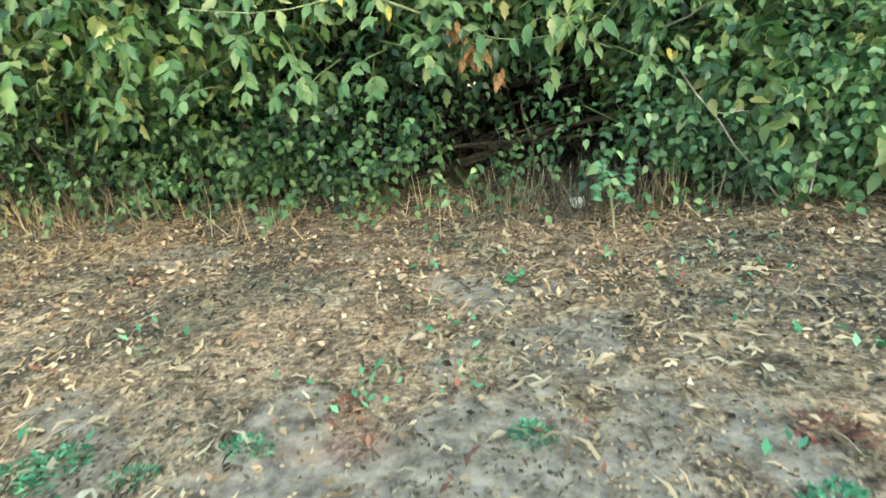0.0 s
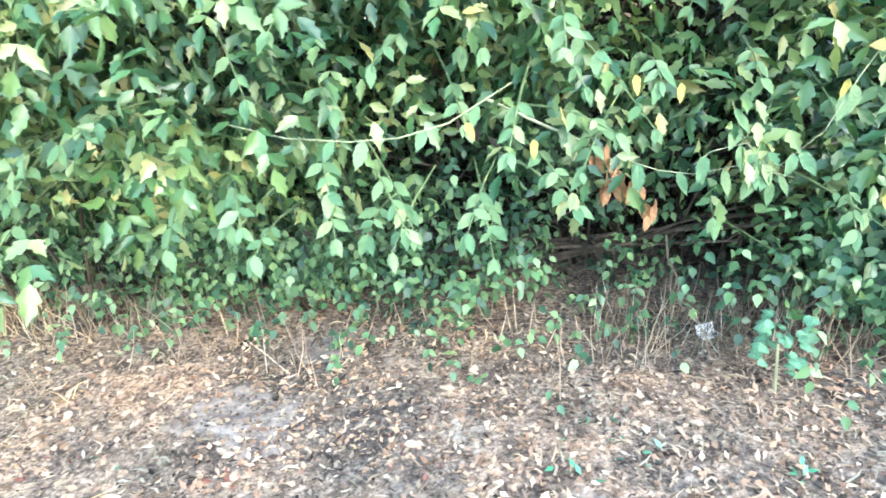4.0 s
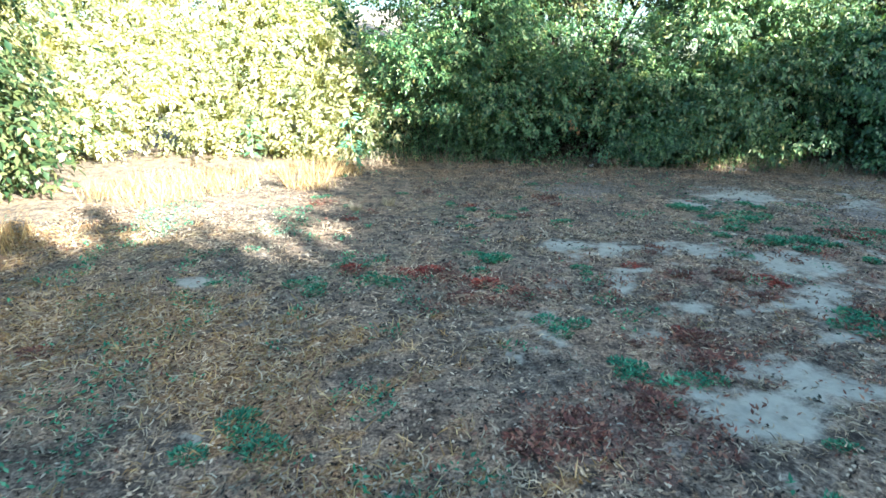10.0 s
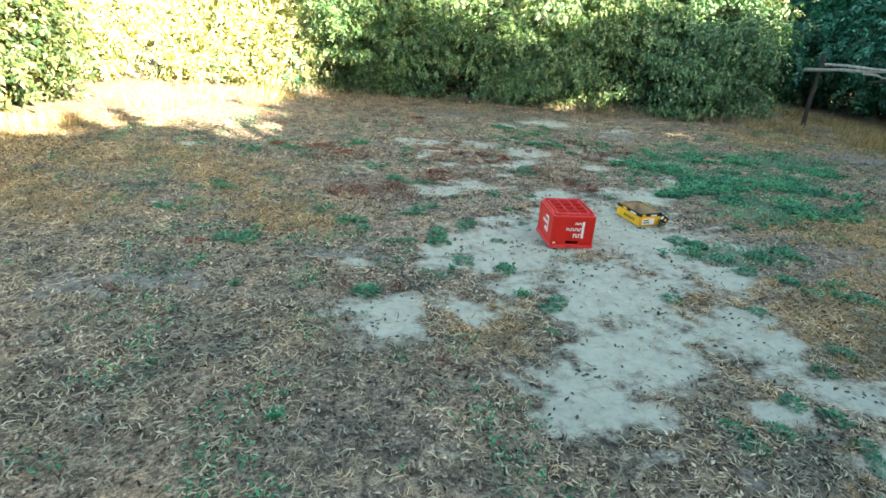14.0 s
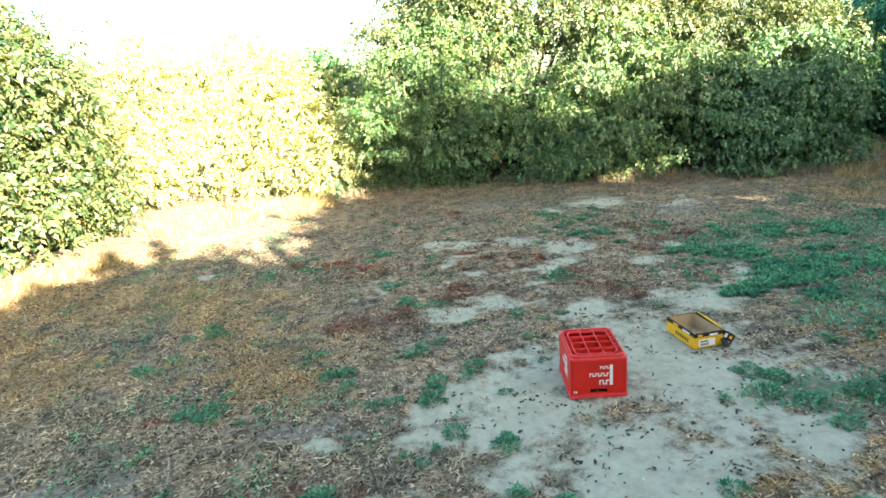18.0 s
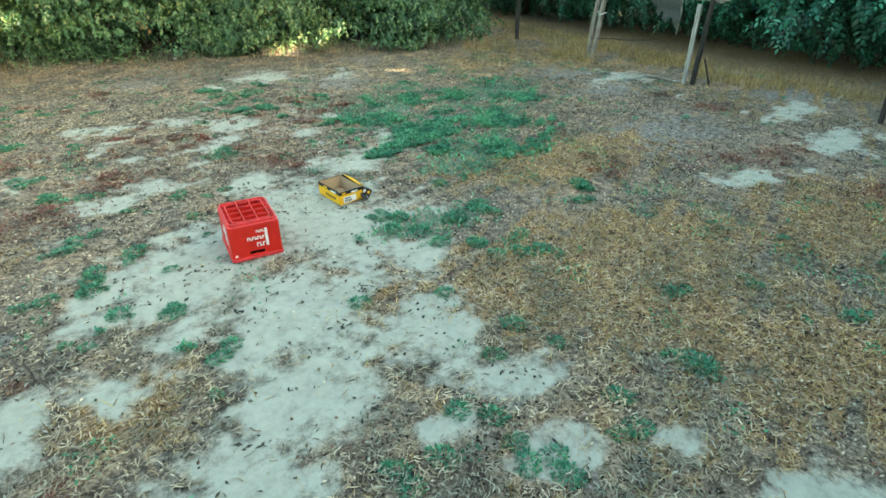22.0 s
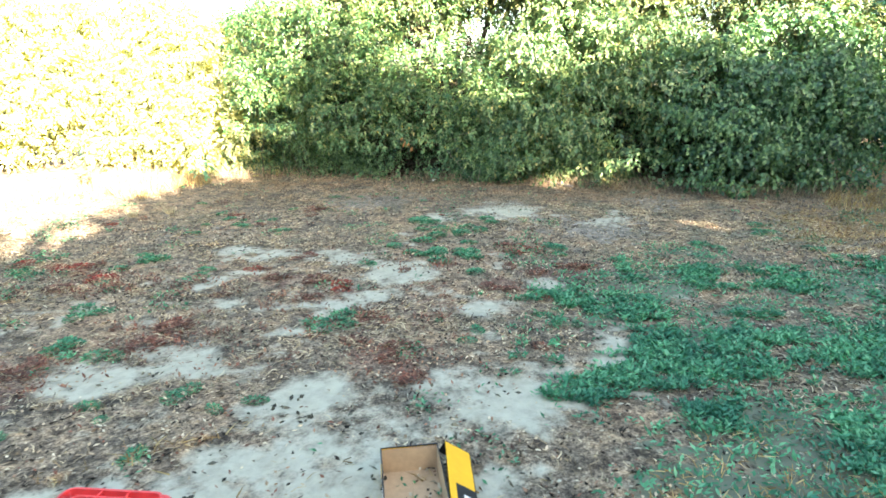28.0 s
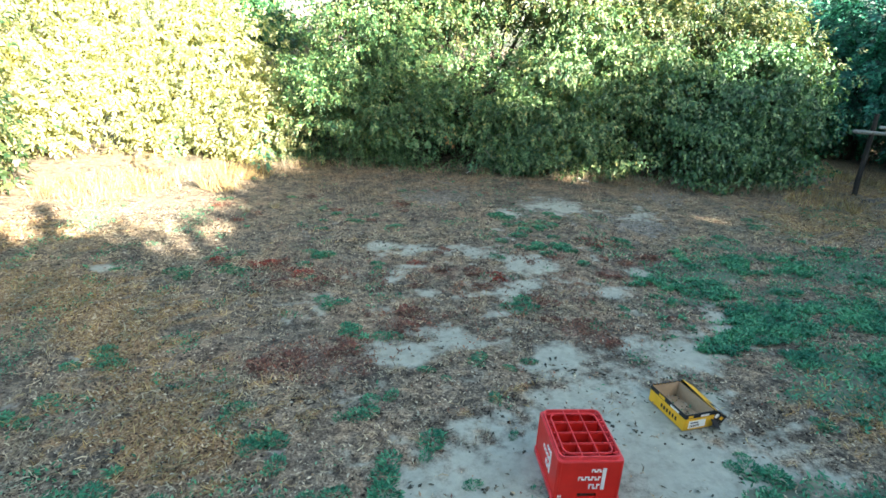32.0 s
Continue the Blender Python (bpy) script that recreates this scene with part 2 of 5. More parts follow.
def tube(points, radii, sides=7, bm=None, seed=0, rough=0.0):
    """A tapered limb through the given points."""
    bm = bm or bmesh.new()
    rng = random.Random(seed)
    pts = [Vector(p) for p in points]
    rings = []
    for i, p in enumerate(pts):
        d = (pts[min(i + 1, len(pts) - 1)] - pts[max(i - 1, 0)]).normalized()
        a = d.orthogonal().normalized()
        b = d.cross(a)
        rings.append([bm.verts.new(p + (a * math.cos(2 * math.pi * k / sides) + b * math.sin(2 * math.pi * k / sides)) * radii[i] * (1 + rough * rng.uniform(-1, 1))) for k in range(sides)])
    for r0, r1 in zip(rings, rings[1:]):
        for k in range(sides):
            bm.faces.new((r0[k], r0[(k + 1) % sides], r1[(k + 1) % sides], r1[k]))
    bm.faces.new(rings[0][::-1])
    bm.faces.new(rings[-1])
    return bm


def unit(a):
    return a / np.maximum(np.linalg.norm(a, axis=-1, keepdims=True), 1e-6)


# blade outlines: x across, y along, z out of the blade
LEAF5 = (np.array([(0, 0, 0), (-0.5, 0.36, 0.03), (0.5, 0.36, 0.03), (0, 1, -0.1), (0, 0.4, -0.05)]), np.array([(0, 2, 4), (0, 4, 1), (1, 4, 3), (4, 2, 3)]))
LEAF8 = (np.array([(0, 0, 0), (-0.42, 0.2, 0.04), (0.42, 0.2, 0.04), (-0.46, 0.48, 0.05), (0.46, 0.48, 0.05), (0, 1, -0.14), (0, 0.24, -0.04), (0, 0.55, -0.05)]),
         np.array([(0, 6, 1), (0, 2, 6), (1, 6, 3), (6, 7, 3), (6, 2, 4), (6, 4, 7), (3, 7, 5), (7, 4, 5)]))
ROUND = [(0, 0, 0), (-0.28, 0.18, 0.03), (-0.5, 0.42, 0.05), (-0.3, 0.5, 0.03), (-0.36, 0.7, 0.02), (-0.14, 0.78, -0.04), (0, 1, -0.12)]
TOOTHED = (np.array(ROUND + [(-x, y, z) for x, y, z in ROUND[5:0:-1]] + [(0, 0.4, -0.05)]), np.array([(12, (k + 1) % 12, k) for k in range(12)]))
LEAF4 = (np.array([(0, 0, 0), (-0.5, 0.45, 0.02), (0.5, 0.45, 0.02), (0, 1, -0.08)]), np.array([(0, 2, 1), (1, 2, 3)]))
BENT = (np.array([(-0.5, 0, 0), (0.5, 0, 0), (1.5, 0.5, 0.08), (0.5, 0.5, 0.08), (-0.5, 1, 0.04)]), np.array([(0, 1, 2), (0, 2, 3), (3, 2, 4)]))
BLADE = (np.array([(-0.5, 0, 0), (0.5, 0, 0), (-0.4, 0.5, 0.1), (0.4, 0.5, 0.1), (0, 1, 0)]), np.array([(0, 1, 3), (0, 3, 2), (2, 3, 4)]))


def blades(name, shape, at, way, face, length, width):
    """One mesh of many blades: at, along way, turned to face."""
    tv, tf = shape
    y = unit(way)
    x = unit(np.cross(y, face))
    z = np.cross(x, y)
    n = len(at)
    v = at[:, None] + tv[None, :, 0:1] * (x * width[:, None])[:, None] + tv[None, :, 1:2] * (y * length[:, None])[:, None] + tv[None, :, 2:3] * (z * length[:, None])[:, None]
    f = tf[None] + (np.arange(n) * len(tv))[:, None, None]
    return fast_mesh(name, v.reshape(-1, 3), f.reshape(-1, 3))


def wobble(p, seed, scale=1.0):
    """Smooth cheap noise, about -1 to 1, at many points."""
    r = np.random.RandomState(seed)
    out = np.zeros(len(p))
    for k in range(9):
        w = r.normal(size=3) * scale * (1 + 0.3 * k)
        out += np.sin(p @ w + r.uniform(0, 6.3)) / (1 + 0.2 * k)
    return out / 3.2


def in_blobs(rng, blobs, count, shell=0.45, keep=None, ragged=0.2, top=1.0):
    """Points and outward ways in the outer shell of a crown made of rounded masses."""
    b = np.array(blobs, float)
    area = (b[:, 3] * b[:, 4] + b[:, 4] * b[:, 5] + b[:, 3] * b[:, 5])
    at, out = [], []
    got = 0
    while got < count:
        n = int(count * 1.5)
        i = rng.choice(len(b), n, p=area / area.sum())
        u = unit(rng.normal(size=(n, 3)))
        r = (top - shell * rng.rand(n) ** 1.6) * (1 + ragged * wobble(u * 2.2 + i[:, None] * 3.1, 5, 1.3))
        p = b[i, :3] + u * b[i, 3:] * r[:, None]
        o = unit(u / b[i, 3:])
        ok = p[:, 2] > 0.03
        for j in range(len(b)):
            q = ((p - b[j, :3]) / b[j, 3:])
            ok &= ~(((q * q).sum(1) < 0.36 * top * top) & (i != j))
        if keep is not None:
            ok &= keep(p, o, rng)
        at.append(p[ok])
        out.append(o[ok])
        got += ok.sum()
    return np.concatenate(at)[:count], np.concatenate(out)[:count]


def sprays(rng, at, out, pairs, stem, leaf, slim, droop=0.45, jitter=0.42):
    """Compound leaves: pairs of leaflets along a stem and one at its end. Returns arrays for blades()."""
    n = len(at)
    way = unit(out * 0.8 + rng.normal(size=(n, 3)) * 0.55 + np.array((0, 0, -droop)))
    up = unit(out * 0.9 + np.array((0, 0, 0.5)) + rng.normal(size=(n, 3)) * 0.25)
    side = unit(np.cross(way, up))
    up = np.cross(side, way)
    length = stem * rng.uniform(0.75, 1.25, n)
    A, W, F, L = [], [], [], []
    for k in range(pairs):
        s = (k + 0.6) / (pairs + 0.2)
        base = at + way * (length * s)[:, None] + np.array((0, 0, -1.0)) * (droop * 0.35 * length * s * s)[:, None]
        for sgn in (-1, 1):
            A.append(base)
            W.append(unit(side * sgn + way * 0.55 + np.array((0, 0, -droop)) * 0.8 + rng.normal(size=(n, 3)) * jitter * 0.6))
            F.append(unit(up + rng.normal(size=(n, 3)) * jitter))
            L.append(leaf * rng.uniform(0.7, 1.15, n) * (1.0 if pairs < 4 else 0.75 + 0.5 * math.sin(3.1 * s)))
    A.append(at + way * length[:, None] + np.array((0, 0, -1.0)) * (droop * 0.35 * length)[:, None])
    W.append(unit(way + np.array((0, 0, -droop)) + rng.normal(size=(n, 3)) * jitter * 0.5))
    F.append(unit(up + rng.normal(size=(n, 3)) * jitter))
    L.append(leaf * rng.uniform(0.9, 1.3, n))
    L = np.concatenate(L)
    return np.concatenate(A), np.concatenate(W), np.concatenate(F), L, L * slim


def clusters(rng, blobs, count, shell, keep, ragged, per=16, spread=0.15, clear=None, gap=0.0):
    """Points gathered into twig ends with gaps between them, and a sparser fill behind."""
    n = max(1, int(count * 0.95 / per))
    def clump(p, o, r):
        hole = wobble(p, 61, 4.2) + 0.6 * wobble(p, 62, 10.0)
        ok = hole > -gap
        return ok if keep is None else ok & keep(p, o, r)
    c, o = in_blobs(rng, blobs, n, 0.35, clump, ragged * 1.8)
    o = unit(o + rng.normal(size=o.shape) * 0.45)
    k = np.repeat(np.arange(n), per)
    u = rng.normal(size=(len(k), 3))
    size = np.repeat(rng.uniform(0.5, 1.7, n) ** 1.3, per)[:, None]
    at = c[k] + u * spread * size * np.array((1, 1, 0.5))
    out = unit(o[k] * 0.7 + u * 0.5)
    a2, o2 = in_blobs(rng, blobs, int(count * 0.03), 0.45, None, ragged, 0.62)
    at, out = np.concatenate([at, a2]), np.concatenate([out, o2])
    ok = at[:, 2] > 0.03
    if clear is not None:
        ok &= ~clear(at)
    return at[ok], out[ok]


def crown(name, rng, blobs, count, mat, parent, pairs=2, stem=0.12, leaf=0.075, slim=0.5, shape=LEAF5, shell=0.45, droop=0.45, keep=None, label="", ragged=0.2, kind="", per=30, spread=0.18, clear=None, gap=0.0, jitter=0.42):
    at, out = clusters(rng, blobs, count, shell, keep, ragged, per, spread, clear, gap)
    ob = put(name, blades(name, shape, *sprays(rng, at, out, pairs, stem, leaf, slim, droop, jitter)), mat, parent, label)
    if kind:
        tagged(ob, kind=kind)
    return ob


def limbs(rng, blobs, base, parent, radius=0.03, stems=4, mat=None, name="trunk"):
    """Stems that rise from the base and fork into the masses of the crown."""
    bm = bmesh.new()
    for b in blobs:
        c = Vector(b[:3])
        foot = Vector(base) + Vector((rng.uniform(-0.12, 0.12), rng.uniform(-0.08, 0.08), -0.03))
        mid = foot.lerp(c, 0.5) + Vector((rng.uniform(-0.1, 0.1), rng.uniform(-0.1, 0.1), 0.1))
        tube([foot, foot.lerp(mid, 0.5), mid, c, c + Vector((rng.uniform(-0.3, 0.3), 0, b[5] * 0.6))], [radius, radius * 0.85, radius * 0.6, radius * 0.35, radius * 0.12], 6, bm, 1, 0.12)
        for k in range(stems):
            u = unit(rng.normal(size=3))
            e = c + Vector((u[0] * b[3], u[1] * b[4], abs(u[2]) * b[5])) * 0.85
            tube([mid.lerp(c, rng.uniform(0.2, 1.0)), c.lerp(e, 0.5) + Vector((0, 0, 0.05)), e], [radius * 0.3, radius * 0.2, radius * 0.07], 5, bm, k, 0.1)
    return part(name, bm, mat or BARK, parent)


# ---- ground: one sheet, with sand, weeds and dry grass in patches ----
def spots(x, y, items):
    """How far inside the rounded patches (x, y, rx, ry, turn) each point lies: 1 in the middle, 0 well outside."""
    best = np.zeros_like(x)
    for cx, cy, rx, ry, turn, *top in items:
        c, s = math.cos(radians(turn)), math.sin(radians(turn))
        u, v = (x - cx) * c + (y - cy) * s, -(x - cx) * s + (y - cy) * c
        best = np.maximum(best, (top[0] if top else 1.0) - 0.5 * np.sqrt((u / rx) ** 2 + (v / ry) ** 2))
    return best.clip(0, 1)


# rounded patches: x, y, two half-widths, turn, and how solid a mottled zone is
SAND_ZONES = [(0.1, 2.3, 2.3, 2.0, 0, 0.44), (2.2, 4.6, 1.6, 0.7, 0, 0.45), (5.7, 1.8, 0.6, 1.6, 0, 0.42)]
SAND_SOUTH = [(1.35, -2.79, 0.27, 0.15, -40), (1.11, -2.25, 0.13, 0.08, -34), (0.71, -2.07, 0.16, 0.14, -25), (0.34, -1.73, 0.13, 0.12, -28), (0.76, -1.61, 0.22, 0.13, -32), (-0.33, -1.60, 0.34, 0.17, -26), (-0.00, -1.31, 0.33, 0.30, -69), (0.65, -1.10, 0.41, 0.27, 59), (-1.12, -0.89, 0.29, 0.21, -47), (-0.76, -0.83, 0.20, 0.15, -46), (-1.08, -0.70, 0.14, 0.12, 0)]
SAND_MIDDLE = [(0.16, -0.62, 0.63, 0.50, 85), (1.00, -0.46, 0.26, 0.23, -34), (-1.66, -0.31, 0.06, 0.05, -8), (-1.29, -0.22, 0.12, 0.06, -6), (-0.30, 0.00, 0.70, 0.47, -81), (-0.73, 0.03, 0.17, 0.14, 37), (0.65, 0.27, 0.93, 0.56, 74), (1.32, 1.17, 0.35, 0.27, 6), (0.47, 1.24, 0.33, 0.22, -10), (-0.62, 1.36, 0.23, 0.14, -13), (-0.18, 1.52, 0.20, 0.15, -19), (1.89, 1.64, 0.32, 0.08, 60)]
SAND_NORTH = [(4.07, -0.90, 0.36, 0.12, -19), (5.63, -0.77, 0.54, 0.21, -1), (6.42, 0.07, 0.51, 0.19, 7), (1.27, 2.22, 0.20, 0.17, -5), (5.91, 2.25, 0.48, 0.34, 9), (-0.30, 2.27, 0.16, 0.12, 37), (2.53, 2.42, 0.11, 0.08, -85), (1.73, 2.58, 0.22, 0.14, -62), (-0.56, 2.60, 0.14, 0.08, 59), (2.80, 2.73, 0.15, 0.15, -86), (-3.00, 2.84, 0.13, 0.09, -31), (0.65, 2.90, 0.33, 0.20, -40), (0.25, 3.19, 0.27, 0.15, 0), (-0.31, 3.27, 0.16, 0.10, 51), (-0.63, 3.37, 0.19, 0.12, 2), (0.93, 4.51, 0.19, 0.15, 7), (1.62, 4.78, 0.40, 0.35, -77)]
SAND_PATH = [(7.45, 5.1, 0.16, 0.8, -8, 0.68), (7.7, 3.6, 0.14, 0.5, 0, 0.62), (7.8, 1.7, 0.2, 0.9, 3, 0.66)]
SAND = SAND_PATH + SAND_ZONES + SAND_SOUTH + SAND_MIDDLE + SAND_NORTH
GREEN = [(1.61, -0.17, 0.21, 0.13, 43), (1.16, -0.15, 0.24, 0.17, -16), (2.00, 0.61, 0.31, 0.17, -11), (2.52, 0.93, 0.56, 0.36, 11), (2.28, 1.68, 0.59, 0.40, 33), (3.31, 1.69, 0.65, 0.37, 22), (2.12, 2.28, 0.21, 0.15, -70), (3.62, 2.29, 0.14, 0.12, 36), (2.93, 2.30, 0.13, 0.12, 46), (3.23, 2.53, 0.13, 0.11, 24), (2.37, 2.55, 0.61, 0.38, 47), (3.83, 2.58, 0.72, 0.37, 15), (3.36, 2.91, 0.18, 0.14, 31), (2.99, 3.30, 0.21, 0.17, 39)]
RED_ZONES = [(0.2, 2.4, 2.6, 1.5, 0, 0.52), (4.4, -0.5, 1.5, 1.2, 0, 0.5)]
RED_SOUTH = [(4.80, -1.73, 0.60, 0.24, -10), (-1.89, -0.74, 0.08, 0.04, 0), (-1.11, -0.56, 0.06, 0.05, 0), (4.30, -0.55, 0.63, 0.26, -13), (-1.40, -0.54, 0.04, 0.04, 73), (-2.49, -0.52, 0.06, 0.05, -9), (3.22, -0.08, 0.24, 0.16, 1), (5.59, 0.60, 0.23, 0.14, -32), (5.61, 1.19, 0.23, 0.16, 7), (-1.23, 1.27, 0.23, 0.16, -21), (-0.97, 1.31, 0.28, 0.16, -3), (0.86, 1.42, 0.20, 0.13, -8), (0.71, 1.61, 0.14, 0.11, -6), (-0.43, 1.88, 0.23, 0.15, -19), (-1.37, 2.48, 0.05, 0.03, -2), (0.27, 2.52, 0.25, 0.13, -32), (1.46, 2.59, 0.16, 0.08, -58), (-1.42, 2.68, 0.35, 0.22, -37), (0.21, 2.69, 0.13, 0.07, -8)]
RED_NORTH = [(-0.10, 2.69, 0.19, 0.16, -50), (1.77, 2.85, 0.30, 0.14, -5), (-1.77, 2.87, 0.12, 0.09, -2), (-0.30, 2.89, 0.08, 0.06, 20), (-1.47, 2.89, 0.15, 0.11, -1), (1.97, 2.95, 0.13, 0.11, 12), (-2.08, 3.04, 0.13, 0.08, 1), (-0.06, 3.19, 0.12, 0.08, 7), (1.65, 3.36, 0.18, 0.12, 15), (-0.68, 4.21, 0.08, 0.05, -5), (-2.20, 4.26, 0.06, 0.04, -67), (-2.02, 4.53, 0.06, 0.04, 1), (-1.01, 4.53, 0.08, 0.03, -7), (-1.15, 4.63, 0.08, 0.05, -2), (-2.45, 4.79, 0.10, 0.05, 3), (-0.32, 4.80, 0.14, 0.10, 47), (-1.46, 5.18, 0.08, 0.05, 2), (0.89, 5.40, 0.06, 0.03, 45), (0.17, 5.54, 0.07, 0.04, -9)]
RED = RED_ZONES + RED_SOUTH + RED_NORTH
SOIL = [(0.70, 5.36, 0.05, 0.04, -15), (0.54, 5.77, 0.15, 0.09, -15), (-0.31, 5.68, 0.12, 0.07, -14), (0.46, 6.09, 0.13, 0.09, -22), (-0.46, 6.52, 0.17, 0.10, -35), (-0.24, 6.79, 0.13, 0.09, -37), (-2.57, -0.41, 0.29, 0.12, 5), (-1.46, -0.07, 0.15, 0.08, -6), (0.23, 5.28, 0.56, 0.31, 14), (2.50, 4.08, 0.39, 0.33, 72), (5.24, 1.80, 0.32, 0.20, -23), (3.41, 5.29, 0.36, 0.24, 53), (5.50, 2.89, 0.38, 0.28, 22), (4.35, 0.33, 0.69, 0.38, 5), (1.60, 4.71, 0.48, 0.38, 61), (7.91, 0.55, 1.34, 0.34, -3)]
GOLD = [(-0.65, -1.00, 0.24, 0.19, -78), (-1.77, 0.51, 0.36, 0.21, -46), (2.15, -2.34, 0.63, 0.38, -25), (1.97, -1.47, 1.18, 0.84, -11), (4.38, 3.82, 0.53, 0.29, 17), (-2.47, 1.67, 0.88, 0.45, -41), (3.62, -1.74, 0.97, 0.50, -2), (-4.12, 1.50, 1.07, 0.54, -38), (-3.59, 1.97, 0.63, 0.37, -40), (-3.24, 2.41, 0.61, 0.36, -29), (4.98, 4.07, 0.76, 0.63, 7), (6.10, 3.61, 0.82, 0.58, 19), (3.0, 0.2, 0.8, 0.6, 0), (9.2, 3.5, 2.4, 6.0, 0), (-4.6, 3.0, 0.8, 1.0, 0)]


def near_clearing(x, y):
    return np.exp(-(((x - 0.8) / 6.0) ** 4 + ((y - 1.2) / 5.5) ** 4))


def mask(x, y, items, seed, base=0.0):
    """A patch mask with broken, ragged edges: over 0.5 inside."""
    p = np.stack([x, y, 0 * x], -1).reshape(-1, 3)
    w = 0.1 * wobble(p, seed, 1.6) + 0.22 * wobble(p, seed + 1, 4.0) + 0.34 * wobble(p, seed + 2, 11.0) + 0.3 * wobble(p, seed + 3, 26.0)
    s = spots(x, y, items)
    s = np.where(s > 0.01, np.maximum(s, base * near_clearing(x, y)), base - 0.2)
    return s + w.reshape(x.shape) * np.clip(2.6 * (1 - s), 0.1, 1)


def lie(x, y):
    """The height of the ground."""
    p = np.stack([x, y, 0 * x], -1).reshape(-1, 3)
    near = np.exp(-((x - 1) ** 2 + (y - 2) ** 2) / 120).reshape(-1)
    h = 0.012 * wobble(p, 11, 1.6) + 0.018 * wobble(p, 12, 0.6) * near
    dents = 0.006 * wobble(p, 13, 7.0) * wobble(p, 14, 3.0) * near
    return (h.reshape(x.shape) + dents.reshape(x.shape) - 0.012 * spots(x, y, SAND_SOUTH + SAND_MIDDLE) - 0.1 * np.clip((x - 6.8) / 3, 0, 1))


def hedge_front(x):
    """The line of the hedge's foot, as y over x."""
    return np.interp(x, [-2.6, -1.7, 0.0, 0.9, 2.2, 3.2, 4.0, 4.8, 6.1], [7.0, 7.0, 6.85, 6.7, 6.5, 6.1, 5.75, 5.6, 5.5])


def axis(lo, hi, step, far):
    fine = np.arange(lo, hi + step / 2, step)
    out = np.cumsum(step * 1.35 ** np.arange(1, 40))
    out = out[out < far]
    return np.concatenate([lo - out[::-1], fine, hi + out])


gx, gy = axis(-5.5, 7.2, 0.045, 900), axis(-4.2, 7.2, 0.045, 900)
X, Y = np.meshgrid(gx, gy)
Z = lie(X, Y)
idx = np.arange(X.size).reshape(X.shape)
ground_mesh = fast_mesh("ground", np.stack([X, Y, Z], -1).reshape(-1, 3), np.stack([idx[:-1, :-1], idx[:-1, 1:], idx[1:, 1:], idx[1:, :-1]], -1).reshape(-1, 4))
MASKS = {"soil": (SOIL, 601, 0.2), "sand": (SAND, 201, 0.05), "green": (GREEN, 301, 0.05), "red": (RED, 401, 0.05), "gold": (GOLD, 501, 0.12)}
for attr, how in MASKS.items():
    a = ground_mesh.attributes.new(attr, "FLOAT", "POINT")
    a.data.foreach_set("value", mask(X, Y, *how).ravel().astype(np.float32))
ground_mesh.polygons.foreach_set("use_smooth", np.ones(len(ground_mesh.polygons), bool))

m, n, l, p = material("dry_ground", 0.95)
fine, coarse, patchy = noise_node(n, l, 70, 4, rough=0.8), noise_node(n, l, 7, 6), noise_node(n, l, 1.3, 4)
clods = noise_node(n, l, 21, 5, rough=0.7)


def patch(attr, lo, hi):
    """The patch of an attribute with a ragged edge."""
    at = n.new("ShaderNodeAttribute")
    at.attribute_name = attr
    add = n.new("ShaderNodeMath")
    add.operation = "MULTIPLY_ADD"
    l.new(fine.outputs["Fac"], add.inputs[0])
    add.inputs[1].default_value = 0.3
    l.new(at.outputs["Fac"], add.inputs[2])
    mottle = n.new("ShaderNodeMath")
    mottle.operation = "MULTIPLY_ADD"
    l.new(clods.outputs["Fac"], mottle.inputs[0])
    mottle.inputs[1].default_value = 0.5
    l.new(add.outputs[0], mottle.inputs[2])
    add = mottle
    r = n.new("ShaderNodeMapRange")
    r.inputs["From Min"].default_value, r.inputs["From Max"].default_value = lo + 0.25, hi + 0.25
    l.new(add.outputs[0], r.inputs["Value"])
    return r.outputs["Result"]


earth = ramp(n, [(0.38, (0.055, 0.046, 0.037)), (0.51, (0.2, 0.165, 0.132)), (0.65, (0.38, 0.328, 0.268))])
l.new(fine.outputs["Fac"], earth.inputs["Fac"])
tone = ramp(n, [(0.32, (0.5, 0.55, 0.58)), (0.5, (0.96, 0.96, 0.92)), (0.68, (1.2, 1.07, 0.94))])
l.new(patchy.outputs["Fac"], tone.inputs["Fac"])
c = mix_colour(n, l, 1.0, earth.outputs["Color"], tone.outputs["Color"], "MULTIPLY")
dirt = ramp(n, [(0.36, (0.42, 0.4, 0.4)), (0.5, (0.95, 0.94, 0.92)), (0.64, (1.35, 1.3, 1.22))])
l.new(clods.outputs["Fac"], dirt.inputs["Fac"])
c = mix_colour(n, l, 1.0, c, dirt.outputs["Color"], "MULTIPLY")
blotch = ramp(n, [(0.37, (0.48, 0.47, 0.46)), (0.5, (1.0, 0.98, 0.96)), (0.63, (1.3, 1.2, 1.08))])
l.new(coarse.outputs["Fac"], blotch.inputs["Fac"])
c = mix_colour(n, l, 1.0, c, blotch.outputs["Color"], "MULTIPLY")
soily = ramp(n, [(0.34, (0.07, 0.064, 0.058)), (0.5, (0.17, 0.155, 0.135)), (0.64, (0.27, 0.25, 0.215))])
l.new(clods.outputs["Fac"], soily.inputs["Fac"])
c = mix_colour(n, l, patch("soil", 0.5, 0.8), c, soily.outputs["Color"])
golden = ramp(n, [(0.38, (0.05, 0.03, 0.016)), (0.5, (0.24, 0.145, 0.075)), (0.64, (0.46, 0.34, 0.2))])
l.new(fine.outputs["Fac"], golden.inputs["Fac"])
